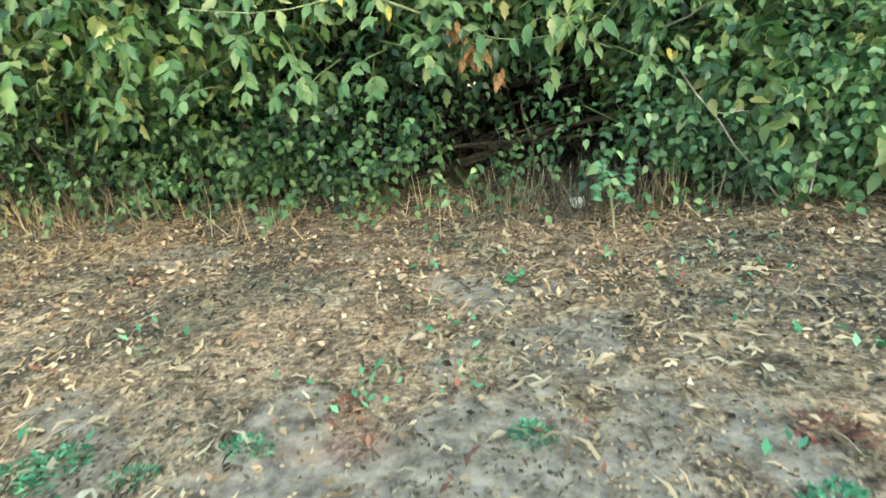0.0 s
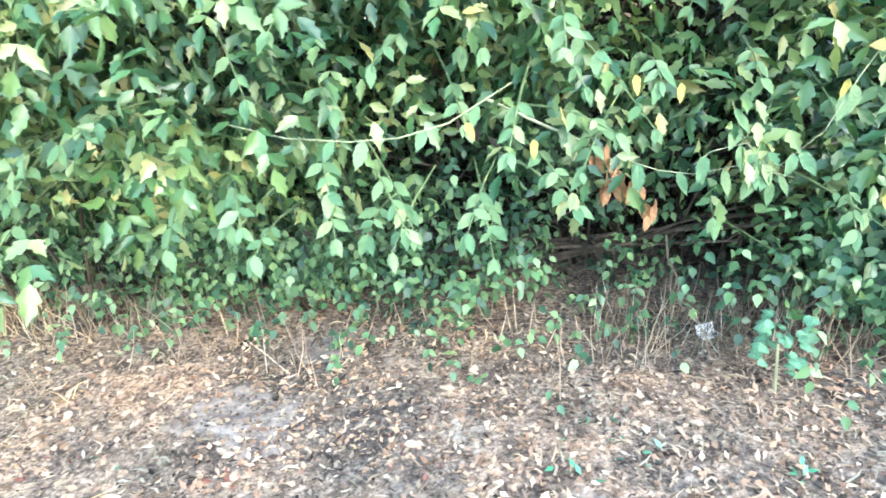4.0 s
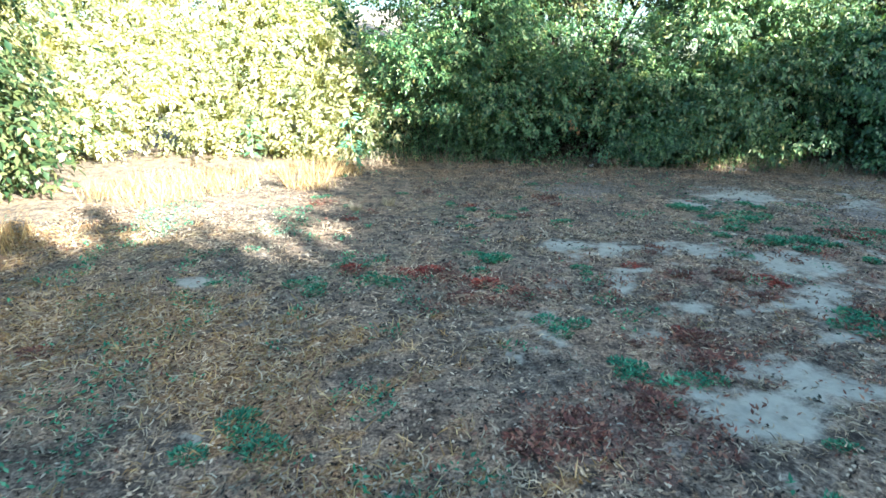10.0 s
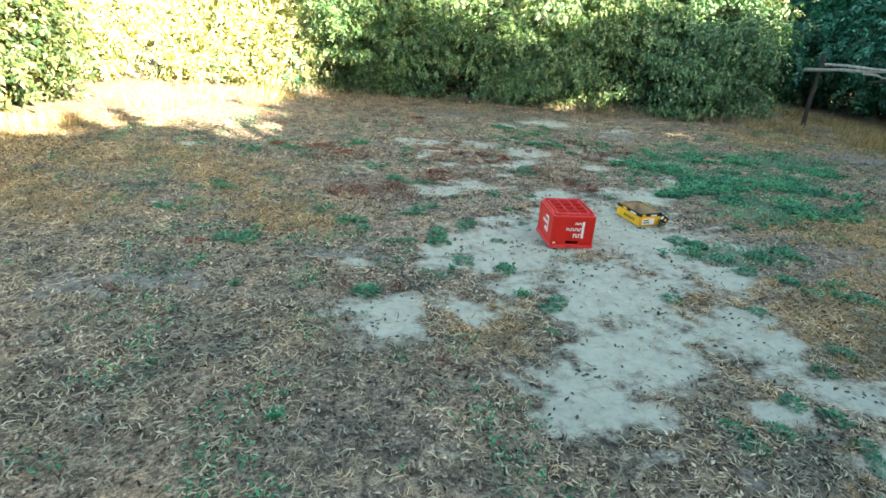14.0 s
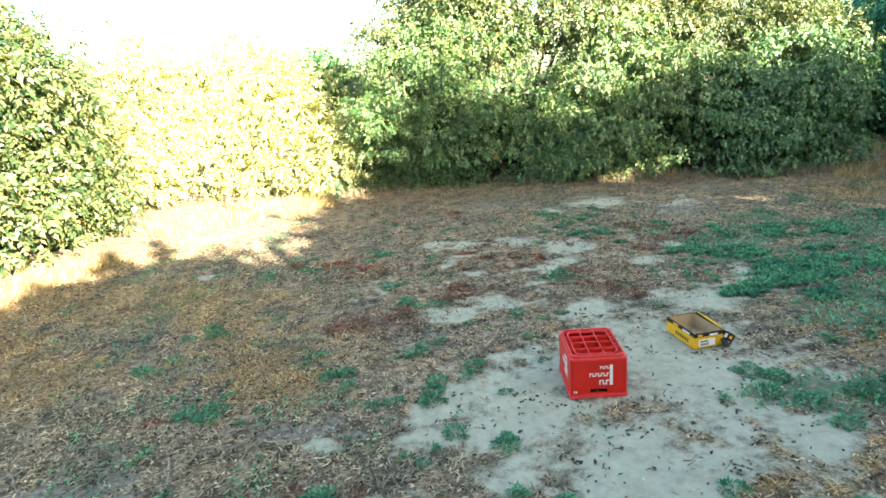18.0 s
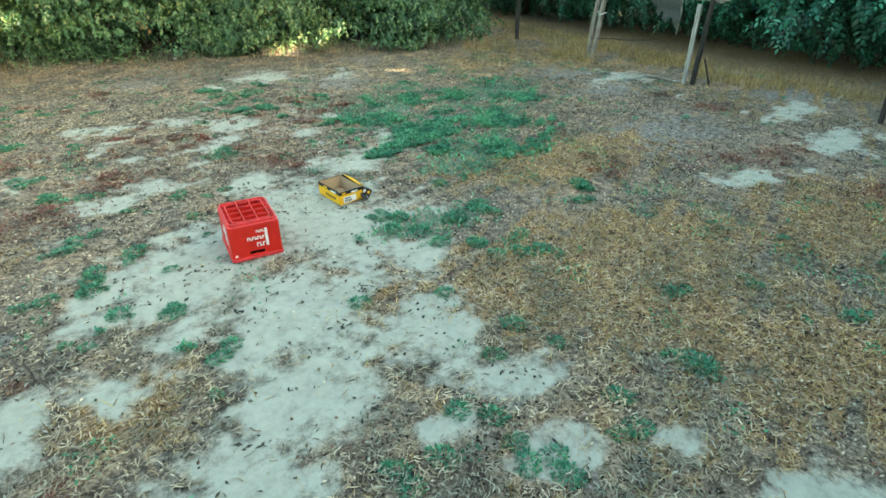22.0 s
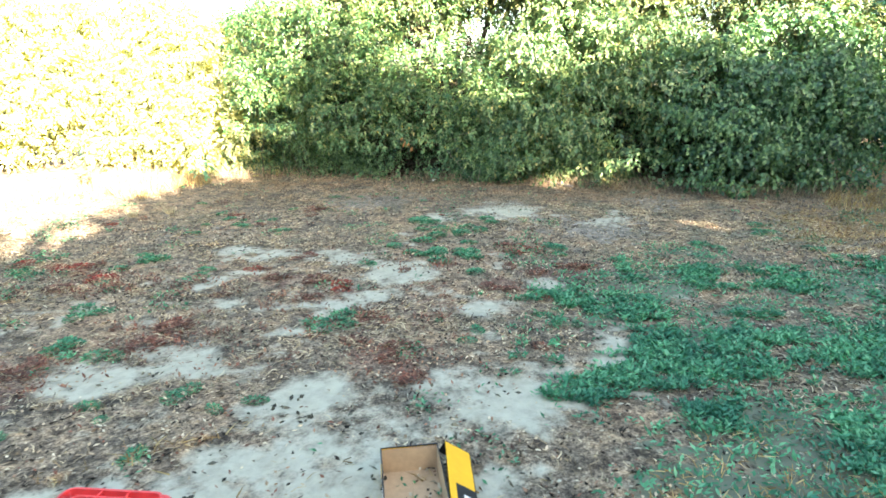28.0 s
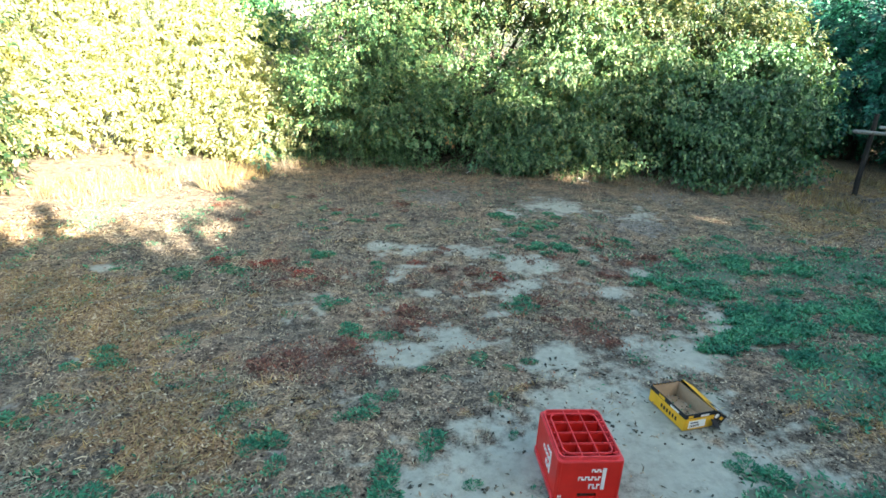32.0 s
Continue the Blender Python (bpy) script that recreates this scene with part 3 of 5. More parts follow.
c = mix_colour(n, l, patch("gold", 0.55, 0.85), c, mix_colour(n, l, 1.0, golden.outputs["Color"], dirt.outputs["Color"], "MULTIPLY"))
reddish = ramp(n, [(0.38, (0.05, 0.022, 0.018)), (0.6, (0.24, 0.125, 0.095))])
l.new(fine.outputs["Fac"], reddish.inputs["Fac"])
faint = n.new("ShaderNodeMath")
faint.operation = "MULTIPLY"
l.new(patch("red", 0.62, 1.0), faint.inputs[0])
faint.inputs[1].default_value = 0.45
c = mix_colour(n, l, faint.outputs[0], c, reddish.outputs["Color"])
sandy = ramp(n, [(0.29, (0.185, 0.183, 0.15)), (0.43, (0.285, 0.284, 0.232)), (0.55, (0.345, 0.344, 0.283)), (0.72, (0.395, 0.39, 0.325))])
grains = n.new("ShaderNodeMath")
grains.operation = "MULTIPLY_ADD"
l.new(clods.outputs["Fac"], grains.inputs[0])
grains.inputs[1].default_value = 0.55
halved = n.new("ShaderNodeMath")
halved.operation = "MULTIPLY"
l.new(coarse.outputs["Fac"], halved.inputs[0])
halved.inputs[1].default_value = 0.5
l.new(halved.outputs[0], grains.inputs[2])
l.new(grains.outputs[0], sandy.inputs["Fac"])
c = mix_colour(n, l, patch("sand", 0.53, 0.9), c, sandy.outputs["Color"])
c = mix_colour(n, l, patch("green", 0.7, 0.9), c, (0.13, 0.15, 0.11))
l.new(c, p.inputs["Base Color"])
bump(n, l, p, clods.outputs["Fac"], 0.5, 0.02)
DRY_GROUND = m
put("ground", ground_mesh, DRY_GROUND, None, "dry trampled ground with pale sand patches", kind="structure", category="ground")


def scatter(rng, count, chance, lo=(-5.5, -5.0), hi=(8.0, 8.5)):
    """Places on the ground, as likely as chance(x, y) says."""
    got = []
    total = 0
    while total < count:
        x, y = rng.uniform(lo[0], hi[0], count * 2), rng.uniform(lo[1], hi[1], count * 2)
        ok = rng.rand(count * 2) < chance(x, y)
        got.append(np.stack([x[ok], y[ok]], -1))
        total += ok.sum()
    q = np.concatenate(got)[:count]
    return np.column_stack([q, lie(q[:, 0], q[:, 1])])


def inside(x, y, key, edge=0.5):
    return (mask(x, y, *MASKS[key]) > edge).astype(float)


def ragged(x, y, items, seed, edge=0.5, scale=5.0):
    s = spots(x, y, items) + 0.22 * wobble(np.stack([x, y, 0 * x], -1), seed, scale)
    return (s > edge).astype(float)


def bare(x, y):
    return (1 - (mask(x, y, *MASKS["sand"]) - 0.36) / 0.15).clip(0, 1) * (1 - 0.5 * inside(x, y, "soil", 0.5))


rng = np.random.RandomState(3)


def lying(name, label, count, chance, mat, length, width, rise=0.12, shape=BLADE, category="straw", z=0.004, lo=(-5.5, -5.0), hi=(8.0, 8.5)):
    at = scatter(rng, count, chance, lo, hi)
    a = rng.uniform(0, 6.283, count)
    way = np.stack([np.cos(a), np.sin(a), rng.normal(0, rise, count) + rise * 0.6], -1)
    at[:, 2] += z
    L = rng.uniform(0.5, 1.3, count) * length
    face = np.array((0, 0, 1.0)) + rng.normal(size=(count, 3)) * 0.45
    return put(name, blades(name, shape, at, way, face, L, width * rng.uniform(0.6, 1.4, count)), mat, None, label, category=category, kind="stuff")


def dry_chance(x, y):
    p = np.stack([x, y, 0 * x], -1)
    t = 0.5 + 0.7 * wobble(p, 31, 1.6) + 0.55 * wobble(p, 32, 6.0)
    return t.clip(0.05, 1) * (0.04 + 0.96 * bare(x, y)) * (y < 7.1)


lying("dry_straw", "short dry straw lying over the trampled ground", 115000, dry_chance, STRAW, 0.043, 0.0046, 0.16, BENT, lo=(-4.6, -3.6), hi=(6.6, 7.0))
lying("pale_straw", "pale stalks of dry grass strewn over the ground", 30000, lambda x, y: dry_chance(x, y) ** 2, STRAW_PALE, 0.046, 0.0042, 0.14, BENT, lo=(-3.8, -2.5), hi=(4.5, 5.2), z=0.01)
lying("dry_chips", "dark and pale chips of dead leaves and bark all over the ground", 90000, lambda x, y: (0.06 + 0.94 * bare(x, y)) * (0.6 + 0.5 * wobble(np.stack([x, y, 0 * x], -1), 33, 3.0)).clip(0.1, 1) * np.where(y > 4.7, 0.3, 1), CHIPS, 0.025, 0.0095, 0.3, LEAF4, "litter", 0.006, (-4.6, -3.6), (6.6, 7.0))
lying("soil_crumbs", "crumbs of soil, bark and broken leaves on the ground by the hedge", 45000, lambda x, y: 0.4 + 0.6 * (wobble(np.stack([x, y, 0 * x], -1), 35, 5.0) > 0.0), CRUMBS, 0.011, 0.006, 0.4, LEAF4, "litter", 0.004, (-1.6, 4.9), (2.4, 6.9))
lying("gold_grass", "short golden dry grass stubble on the ground", 60000, lambda x, y: inside(x, y, "gold", 0.45) * (0.2 + 0.8 * bare(x, y)), STRAW_GOLD, 0.06, 0.004, 0.45, category="grass")
lying("leaf_litter", "brown dead leaves scattered in front of the hedge", 30000, lambda x, y: np.exp(-np.abs(y - hedge_front(x) + 0.35) / 0.45) * (np.abs(x - 1.7) < 4.6) + 0.015, LITTER, 0.022, 0.011, 0.45, LEAF5, "leaves", 0.008)


def upright(name, label, count, chance, mat, height, width, category="grass", lean=0.35):
    at = scatter(rng, count, chance)
    way = np.array((0, 0, 1.0)) + rng.normal(size=(count, 3)) * lean
    way[:, 2] = np.abs(way[:, 2]) + 0.3
    H = rng.uniform(0.4, 1.25, count) * height
    return put(name, blades(name, BLADE, at, way, rng.normal(size=(count, 3)), H, np.full(count, width)), mat, None, label, category=category, kind="stuff")


TALL = [(-2.7, 6.4, 0.6, 0.4, -10), (-2.6, 5.5, 0.25, 0.2, 0), (-4.0, 5.6, 0.9, 0.8, 30), (5.6, 4.9, 0.6, 0.4, 0), (6.4, 3.8, 0.5, 0.5, 0), (7.9, 3.5, 1.0, 4.2, 0), (-4.9, 3.3, 0.6, 0.7, 0)]
upright("tall_dry_grass", "tall dry golden grass at the edge of the clearing", 11000, lambda x, y: ragged(x, y, TALL, 51, 0.48, 2.0) * (1 - 0.9 * ragged(x, y, SAND_PATH, 52, 0.45)), STRAW_GOLD, 0.17, 0.004, lean=0.45)
upright("hedge_foot_grass", "thin dry grass growing along the foot of the hedge", 3200, lambda x, y: np.exp(-((y - hedge_front(x) + 0.02) / 0.16) ** 2) * (x > -2.6) * (x < 6.1) * (0.15 + (wobble(np.stack([x, y, 0 * x], -1), 77, 4.0) > 0.1)), STRAW, 0.2, 0.003, lean=0.4)


def low_weeds(name, label, count, key, mat, leaf, edge):
    at = scatter(rng, count, lambda x, y: inside(x, y, key, edge) * (y < 6.2) * (0.1 + (wobble(np.stack([x, y, 0 * x], -1), 91, 5.5) > 0.2)))
    a = rng.uniform(0, 6.283, count)
    way = np.stack([np.cos(a), np.sin(a), rng.uniform(0.05, 1.1, count)], -1)
    at[:, 2] += rng.rand(count) * 0.03
    L = leaf * rng.uniform(0.6, 1.3, count)
    return put(name, blades(name, LEAF4, at, way, np.array((0, 0, 1.0)) + rng.normal(size=(count, 3)) * 0.3, L, L * 0.4), mat, None, label, category="weeds", kind="stuff")


lying("sand_debris", "dark bits of dry grass and dirt strewn on the sand", 750, lambda x, y: inside(x, y, "sand", 0.5) * (0.03 + (wobble(np.stack([x, y, 0 * x], -1), 81, 9.0) > 0.62)), DEBRIS, 0.03, 0.016, 0.2, LEAF4, "debris", 0.003, (-2.5, -3.5), (3.5, 5.0))


low_weeds("green_weeds", "mats of low green weeds spreading over the sand", 36000, "green", LEAF_WEED, 0.03, 0.47)
def strewn(name, label, count, chance, mat, leaf):
    """Small single sprigs between the larger patches."""
    at = scatter(rng, count, chance, (-4.2, -3.2), (6.2, 6.4))
    a = rng.uniform(0, 6.283, count)
    way = np.stack([np.cos(a), np.sin(a), rng.uniform(0.1, 1.2, count)], -1)
    at[:, 2] += rng.rand(count) * 0.02
    L = leaf * rng.uniform(0.6, 1.3, count)
    return put(name, blades(name, LEAF4, at, way, np.array((0, 0, 1.0)) + rng.normal(size=(count, 3)) * 0.4, L, L * 0.45), mat, None, label, category="weeds", kind="stuff")


def sprig_chance(seed, level):
    def chance(x, y):
        p = np.stack([x, y, 0 * x], -1)
        thick = wobble(p, seed, 3.0) + 0.8 * wobble(p, seed + 1, 9.0)
        return (thick > level) * (0.25 + 0.75 * bare(x, y)) * (0.3 + 0.7 * (wobble(p, seed + 2, 30.0) > 0.1))
    return chance


strewn("green_sprigs", "small green sprigs scattered over the dry ground", 18000, lambda x, y: sprig_chance(131, 0.58)(x, y) * np.where(y > 4.8, 0.25, 1.0), LEAF_WEED, 0.022)
strewn("red_sprigs", "small reddish sprigs scattered over the dry ground", 9000, lambda x, y: sprig_chance(141, 0.35)(x, y) * (0.15 + 0.85 * (spots(x, y, RED) > 0.2)), LEAF_RED, 0.02)
low_weeds("red_weeds", "patches of low reddish withered weeds", 6000, "red", LEAF_RED, 0.026, 0.5)


# ---- single weeds, each with its leaves in a low tuft ----
def weed_meshes(mat, kinds=5):
    made = []
    for k in range(kinds):
        r = np.random.RandomState(600 + k)
        c = 170
        a, d = r.uniform(0, 6.283, c), np.sqrt(r.rand(c)) * 0.085
        at = np.stack([np.cos(a) * d, np.sin(a) * d * 0.8, 0.004 + r.rand(c) * 0.035 * (1 - d / 0.1)], -1)
        b = a + r.normal(0, 0.7, c)
        way = np.stack([np.cos(b), np.sin(b), r.uniform(0.0, 1.0, c)], -1)
        L = r.uniform(0.014, 0.034, c)
        me = blades("weed", LEAF5, at, way, np.array((0, 0, 1.0)) + r.normal(size=(c, 3)) * 0.3, L, L * 0.42)
        me.materials.append(mat)
        made.append(me)
    return made


# clumps of weed: x, y, half-width
TUFTS_SOUTH = [(2.64, -2.26, 0.09), (2.37, -2.13, 0.05), (1.08, -2.12, 0.10), (0.54, -2.11, 0.11), (1.55, -2.07, 0.13), (4.24, -2.04, 0.22), (0.61, -1.95, 0.06), (0.16, -1.86, 0.10), (2.50, -1.79, 0.08), (0.63, -1.70, 0.08), (2.03, -1.58, 0.08), (1.03, -1.47, 0.10), (0.94, -0.90, 0.06), (1.74, -0.84, 0.14), (-0.25, -0.80, 0.09), (1.39, -0.63, 0.10), (-1.31, -0.59, 0.10), (-1.97, -0.43, 0.05), (-0.87, -0.41, 0.07), (2.57, -0.31, 0.16), (-3.28, -0.29, 0.05), (-0.46, -0.24, 0.11), (1.22, -0.23, 0.21), (-2.21, -0.18, 0.03), (1.59, -0.18, 0.16), (-3.23, -0.16, 0.05), (-0.30, 0.13, 0.06), (-1.72, 0.14, 0.06), (1.04, 0.16, 0.07), (-2.08, 0.16, 0.13), (-1.03, 0.23, 0.09), (-0.67, 0.31, 0.13)]
TUFTS_MIDDLE = [(-0.48, 0.38, 0.06), (1.70, 0.40, 0.08), (-0.05, 0.44, 0.06), (-1.24, 0.45, 0.13), (-0.91, 0.76, 0.07), (-0.74, 0.79, 0.10), (-1.55, 0.80, 0.07), (-2.66, 0.82, 0.12), (-0.08, 0.83, 0.06), (-1.56, 0.95, 0.08), (-0.49, 1.03, 0.08), (0.16, 1.16, 0.07), (-0.15, 1.24, 0.08), (-2.42, 1.39, 0.13), (-0.64, 1.54, 0.09), (-1.01, 1.70, 0.10), (1.22, 1.88, 0.09), (3.35, 1.89, 0.15), (4.05, 1.96, 0.16), (0.42, 1.97, 0.13), (2.89, 2.06, 0.19), (1.61, 2.10, 0.08), (-1.06, 2.11, 0.10), (2.24, 2.36, 0.23), (-1.24, 2.56, 0.08), (-1.45, 2.67, 0.04), (-2.32, 2.79, 0.13), (-2.04, 2.82, 0.11), (2.22, 2.84, 0.11), (1.21, 2.84, 0.09), (3.30, 2.85, 0.13), (-0.72, 2.89, 0.09)]
TUFTS_NORTH = [(0.46, 2.99, 0.09), (-2.18, 3.12, 0.07), (-1.96, 3.14, 0.07), (-1.30, 3.18, 0.17), (0.90, 3.26, 0.14), (1.16, 3.28, 0.13), (1.90, 3.44, 0.12), (1.02, 3.52, 0.36), (3.86, 3.52, 0.09), (3.27, 3.55, 0.11), (-1.22, 3.88, 0.07), (1.06, 3.89, 0.18), (3.86, 3.98, 0.13), (-0.54, 4.04, 0.08), (-0.91, 4.11, 0.07), (-1.25, 4.21, 0.05), (1.49, 4.29, 0.11), (0.84, 4.32, 0.17), (-0.75, 4.36, 0.07), (-0.96, 4.42, 0.09), (-1.19, 4.45, 0.07), (-2.58, 4.57, 0.06), (-1.30, 4.64, 0.07), (-2.24, 4.81, 0.05), (-0.60, 4.89, 0.06), (-2.47, 5.07, 0.08), (0.77, 5.33, 0.04), (0.41, 5.49, 0.03), (0.03, 5.56, 0.04), (-0.13, 5.56, 0.03), (-0.32, 5.60, 0.07), (-0.48, 7.27, 0.11)]
GREEN_TUFTS = TUFTS_SOUTH + TUFTS_MIDDLE + TUFTS_NORTH
RED_TUFTS = [(x, y, math.sqrt(a * b)) for x, y, a, b, turn in RED_SOUTH + RED_NORTH]
weed_rng = np.random.RandomState(9)


def tufts(name, label, group, meshes, places, loose, chance, flat):
    """Low weeds: some in clumps at the given places, the others strewn."""
    at = []
    for x, y, r in places:
        count = min(6, 1 + int((r / 0.065) ** 2)) if flat > 0.9 else min(3, 1 + int(r / 0.09))
        at += [(x + weed_rng.normal() * 0.7 * r, y + weed_rng.normal() * 0.7 * r, min(1.0, 0.32 + r / 0.22)) for k in range(count)]
    at += [(q[0], q[1], weed_rng.uniform(0.35, 0.8)) for q in scatter(weed_rng, loose, chance, (-3.8, -2.8), (5.4, 5.2))]
    for x, y, size in at:
        w = new(name, meshes[weed_rng.randint(len(meshes))])
        s = size * weed_rng.uniform(0.75, 1.15)
        w.matrix_world = Matrix.Translation((x, y, float(lie(np.array([x]), np.array([y]))[0]) - 0.003)) @ Matrix.Rotation(weed_rng.uniform(0, 6.28), 4, "Z") @ Matrix.Diagonal((s, s * weed_rng.uniform(0.7, 1.2), s * flat, 1))
        tagged(w, label, "weed", group)


tufts("weed", "low tuft of green weed growing on dry ground", "weeds on the clearing", weed_meshes(LEAF_WEED), GREEN_TUFTS, 20, lambda x, y: 0.15 + 0.85 * inside(x, y, "green", 0.3), 1.0)
tufts("red_weed", "low tuft of withered reddish weed on dry ground", "red weeds on the clearing", weed_meshes(LEAF_RED, 3), RED_TUFTS, 30, lambda x, y: 0.12 + 0.88 * (spots(x, y, RED) > 0.25), 0.8)

CRIMSON_TUFTS = [(-1.47, 2.89, 0.15), (-1.77, 2.87, 0.12), (-2.08, 3.04, 0.12), (-0.3, 2.89, 0.08), (-1.15, 4.63, 0.07), (-2.45, 4.79, 0.08), (-2.2, 4.26, 0.06), (0.27, 2.52, 0.14), (1.65, 3.36, 0.12)]
tufts("red_weed", "low tuft of bright red weed on dry ground", "red weeds on the clearing", weed_meshes(LEAF_CRIMSON, 3), CRIMSON_TUFTS, 8, lambda x, y: 0.1 + 0.9 * (spots(x, y, RED) > 0.4), 0.8)


# ---- shrubs and trees ----
def facing(p, o, rng):
    return (o[:, 1] < 0.3) | (rng.rand(len(p)) < 0.2)


def shrub(name, label, blobs, base, count, mat, seed, category="shrub", keep=facing, trunk=0.03, **how):
    r = np.random.RandomState(seed)
    ob = thing(name, label, category)
    stems = limbs(r, blobs, base, ob, trunk)
    if category == "thicket":
        tagged(stems, kind="stuff")
    crown("crown", r, blobs, count, mat, ob, keep=keep, **how)
    return ob


def over_hollow(p, o, rng):
    """Leaves on the near side, none in the hollow under the overhang."""
    low = 0.42 + 0.08 * np.sin(p[:, 0] * 5) - 0.5 * np.clip(np.abs(p[:, 0] - 0.3) - 0.5, 0, 0.5)
    return facing(p, o, rng) & (p[:, 2] > low)


# overhanging box elder that forms the middle of the hedge, dark hollow below
main = shrub("box_elder_shrub", "dense box elder shrub with drooping green leaves over a dark hollow",
             [(-1.3, 7.35, 1.0, 0.85, 0.75, 0.6), (-0.4, 7.15, 1.0, 0.9, 0.7, 0.45), (0.6, 7.1, 1.05, 0.85, 0.7, 0.5), (-0.7, 7.5, 1.75, 1.0, 0.8, 0.65), (0.5, 7.5, 1.85, 1.0, 0.8, 0.65), (0.0, 7.75, 2.4, 1.2, 0.8, 0.65), (1.4, 7.25, 1.2, 0.7, 0.6, 0.6), (1.4, 6.95, 0.55, 0.55, 0.42, 0.5)],
             (0.0, 7.6, 0), 15000, LEAF_FRONT, 71, spread=0.09, per=14, keep=over_hollow, gap=0.1, ragged=0.32, shape=TOOTHED, leaf=0.054, stem=0.1, slim=0.5, droop=0.45)
shrub("tall_box_elder", "tall light green box elder rising above the hedge",
      [(0.2, 8.0, 2.7, 1.1, 0.8, 0.8), (1.1, 8.1, 3.2, 1.1, 0.9, 0.9), (-0.9, 8.0, 2.5, 0.9, 0.7, 0.8), (2.2, 8.0, 2.9, 1.0, 0.8, 0.8), (1.2, 8.2, 3.9, 0.9, 0.6, 0.6), (2.7, 7.9, 2.3, 0.8, 0.7, 0.6), (0.1, 8.1, 3.4, 0.7, 0.6, 0.45), (2.1, 8.1, 3.7, 0.8, 0.6, 0.5), (3.2, 8.1, 3.1, 0.6, 0.5, 0.5)],
      (1.0, 8.2, 0), 14000, LEAF_TALL, 72, "tree", per=12, spread=0.12, gap=0.15, leaf=0.075, stem=0.14, droop=0.5, trunk=0.06, ragged=0.3)
shrub("hedge_shrub", "green leafy shrub in the hedge with light tops",
      [(2.0, 7.05, 0.75, 0.9, 0.6, 0.75), (3.1, 6.75, 0.8, 0.9, 0.65, 0.75), (2.4, 7.2, 1.55, 0.95, 0.7, 0.65), (3.6, 6.9, 1.5, 0.9, 0.75, 0.7), (2.1, 6.95, 0.35, 0.7, 0.45, 0.4), (3.3, 6.5, 0.4, 0.75, 0.45, 0.45), (2.9, 7.3, 2.1, 0.9, 0.7, 0.6)],
      (2.8, 7.2, 0), 11500, LEAF_HEDGE, 73, shape=LEAF8, per=12, spread=0.09, ragged=0.34, leaf=0.058, stem=0.1, droop=0.6)
shrub("creeper_shrub", "shrub wholly overgrown with small-leaved creeper",
      [(4.6, 6.3, 0.6, 0.85, 0.7, 0.7), (5.5, 6.15, 0.65, 0.7, 0.65, 0.75), (5.1, 6.45, 1.25, 0.95, 0.7, 0.65), (4.2, 6.5, 1.2, 0.8, 0.65, 0.7), (5.75, 6.4, 1.3, 0.65, 0.6, 0.6)],
      (5.0, 6.4, 0), 15000, LEAF_SMALL, 74, spread=0.1, per=14, ragged=0.32, pairs=1, leaf=0.05, stem=0.05, slim=0.7, droop=0.8, shell=0.3)
shrub("light_shrub", "yellowish green shrub behind the creeper",
      [(4.3, 7.5, 2.2, 0.85, 0.7, 0.8), (5.4, 7.3, 2.0, 0.75, 0.7, 0.75), (3.6, 7.8, 2.5, 0.8, 0.6, 0.7), (4.9, 7.7, 2.6, 0.7, 0.6, 0.5), (6.1, 7.2, 1.7, 0.6, 0.6, 0.6)],
      (4.8, 7.4, 0), 8500, LEAF_TALL, 75, per=12, spread=0.12, leaf=0.075, stem=0.16, pairs=3, slim=0.4, droop=0.3, ragged=0.3)
# leaves that hang out of the hedge towards the clearing
def one_leaf(k, wide=(0.0, 0.27, 0.42, 0.42, 0.43, 0.34, 0.26, 0.12, 0.0)):
    r = random.Random(40 + k)
    bm = bmesh.new()
    rows = []
    for i, w in enumerate(wide):
        y = i / 8
        z = -0.22 * y * y + 0.03 * math.sin(5 * y + k)
        w = w * 0.52 * (1 + 0.12 * r.uniform(-1, 1))
        rows.append([bm.verts.new((-w, y, z + 0.1 * w)), bm.verts.new((0, y, z - 0.03)), bm.verts.new((w, y, z + 0.1 * w))])
    for a, b in zip(rows, rows[1:]):
        for j in (0, 1):
            bm.faces.new((a[j], a[j + 1], b[j + 1], b[j]))
    bmesh.ops.remove_doubles(bm, verts=bm.verts[:], dist=0.001)
    me = bpy.data.meshes.new("leaf")
    bm.to_mesh(me)
    bm.free()
    for f in me.polygons:
        f.use_smooth = True
    return me


def piece_leaf(name, stops, rough=0.45):
    m, n, l, p = material(name, rough)
    info = n.new("ShaderNodeObjectInfo")
    r = ramp(n, stops)
    l.new(info.outputs["Random"], r.inputs["Fac"])
    vein = noise_node(n, l, 9, 3)
    c = mix_colour(n, l, vein.outputs["Fac"], r.outputs["Color"], (0.1, 0.2, 0.09))
    l.new(c, p.inputs["Base Color"])
    bump(n, l, p, vein.outputs["Fac"], 0.3, 0.05)
    t = n.new("ShaderNodeBsdfTranslucent")
    l.new(c, t.inputs["Color"])
    mx = n.new("ShaderNodeMixShader")
    mx.inputs["Fac"].default_value = 0.3
    l.new(p.outputs[0], mx.inputs[1])
    l.new(t.outputs[0], mx.inputs[2])
    l.new(mx.outputs[0], n["Material Output"].inputs["Surface"])
    return m


NEAR_LEAF = piece_leaf("near_elder_leaf", [(0.0, (0.035, 0.12, 0.06)), (0.5, (0.115, 0.22, 0.098)), (0.9, (0.22, 0.31, 0.15)), (1.0, (0.34, 0.36, 0.17))])
LEAVES = [one_leaf(k) for k in range(4)]
for me in LEAVES:
    me.materials.append(NEAR_LEAF)
near_rng = random.Random(12)


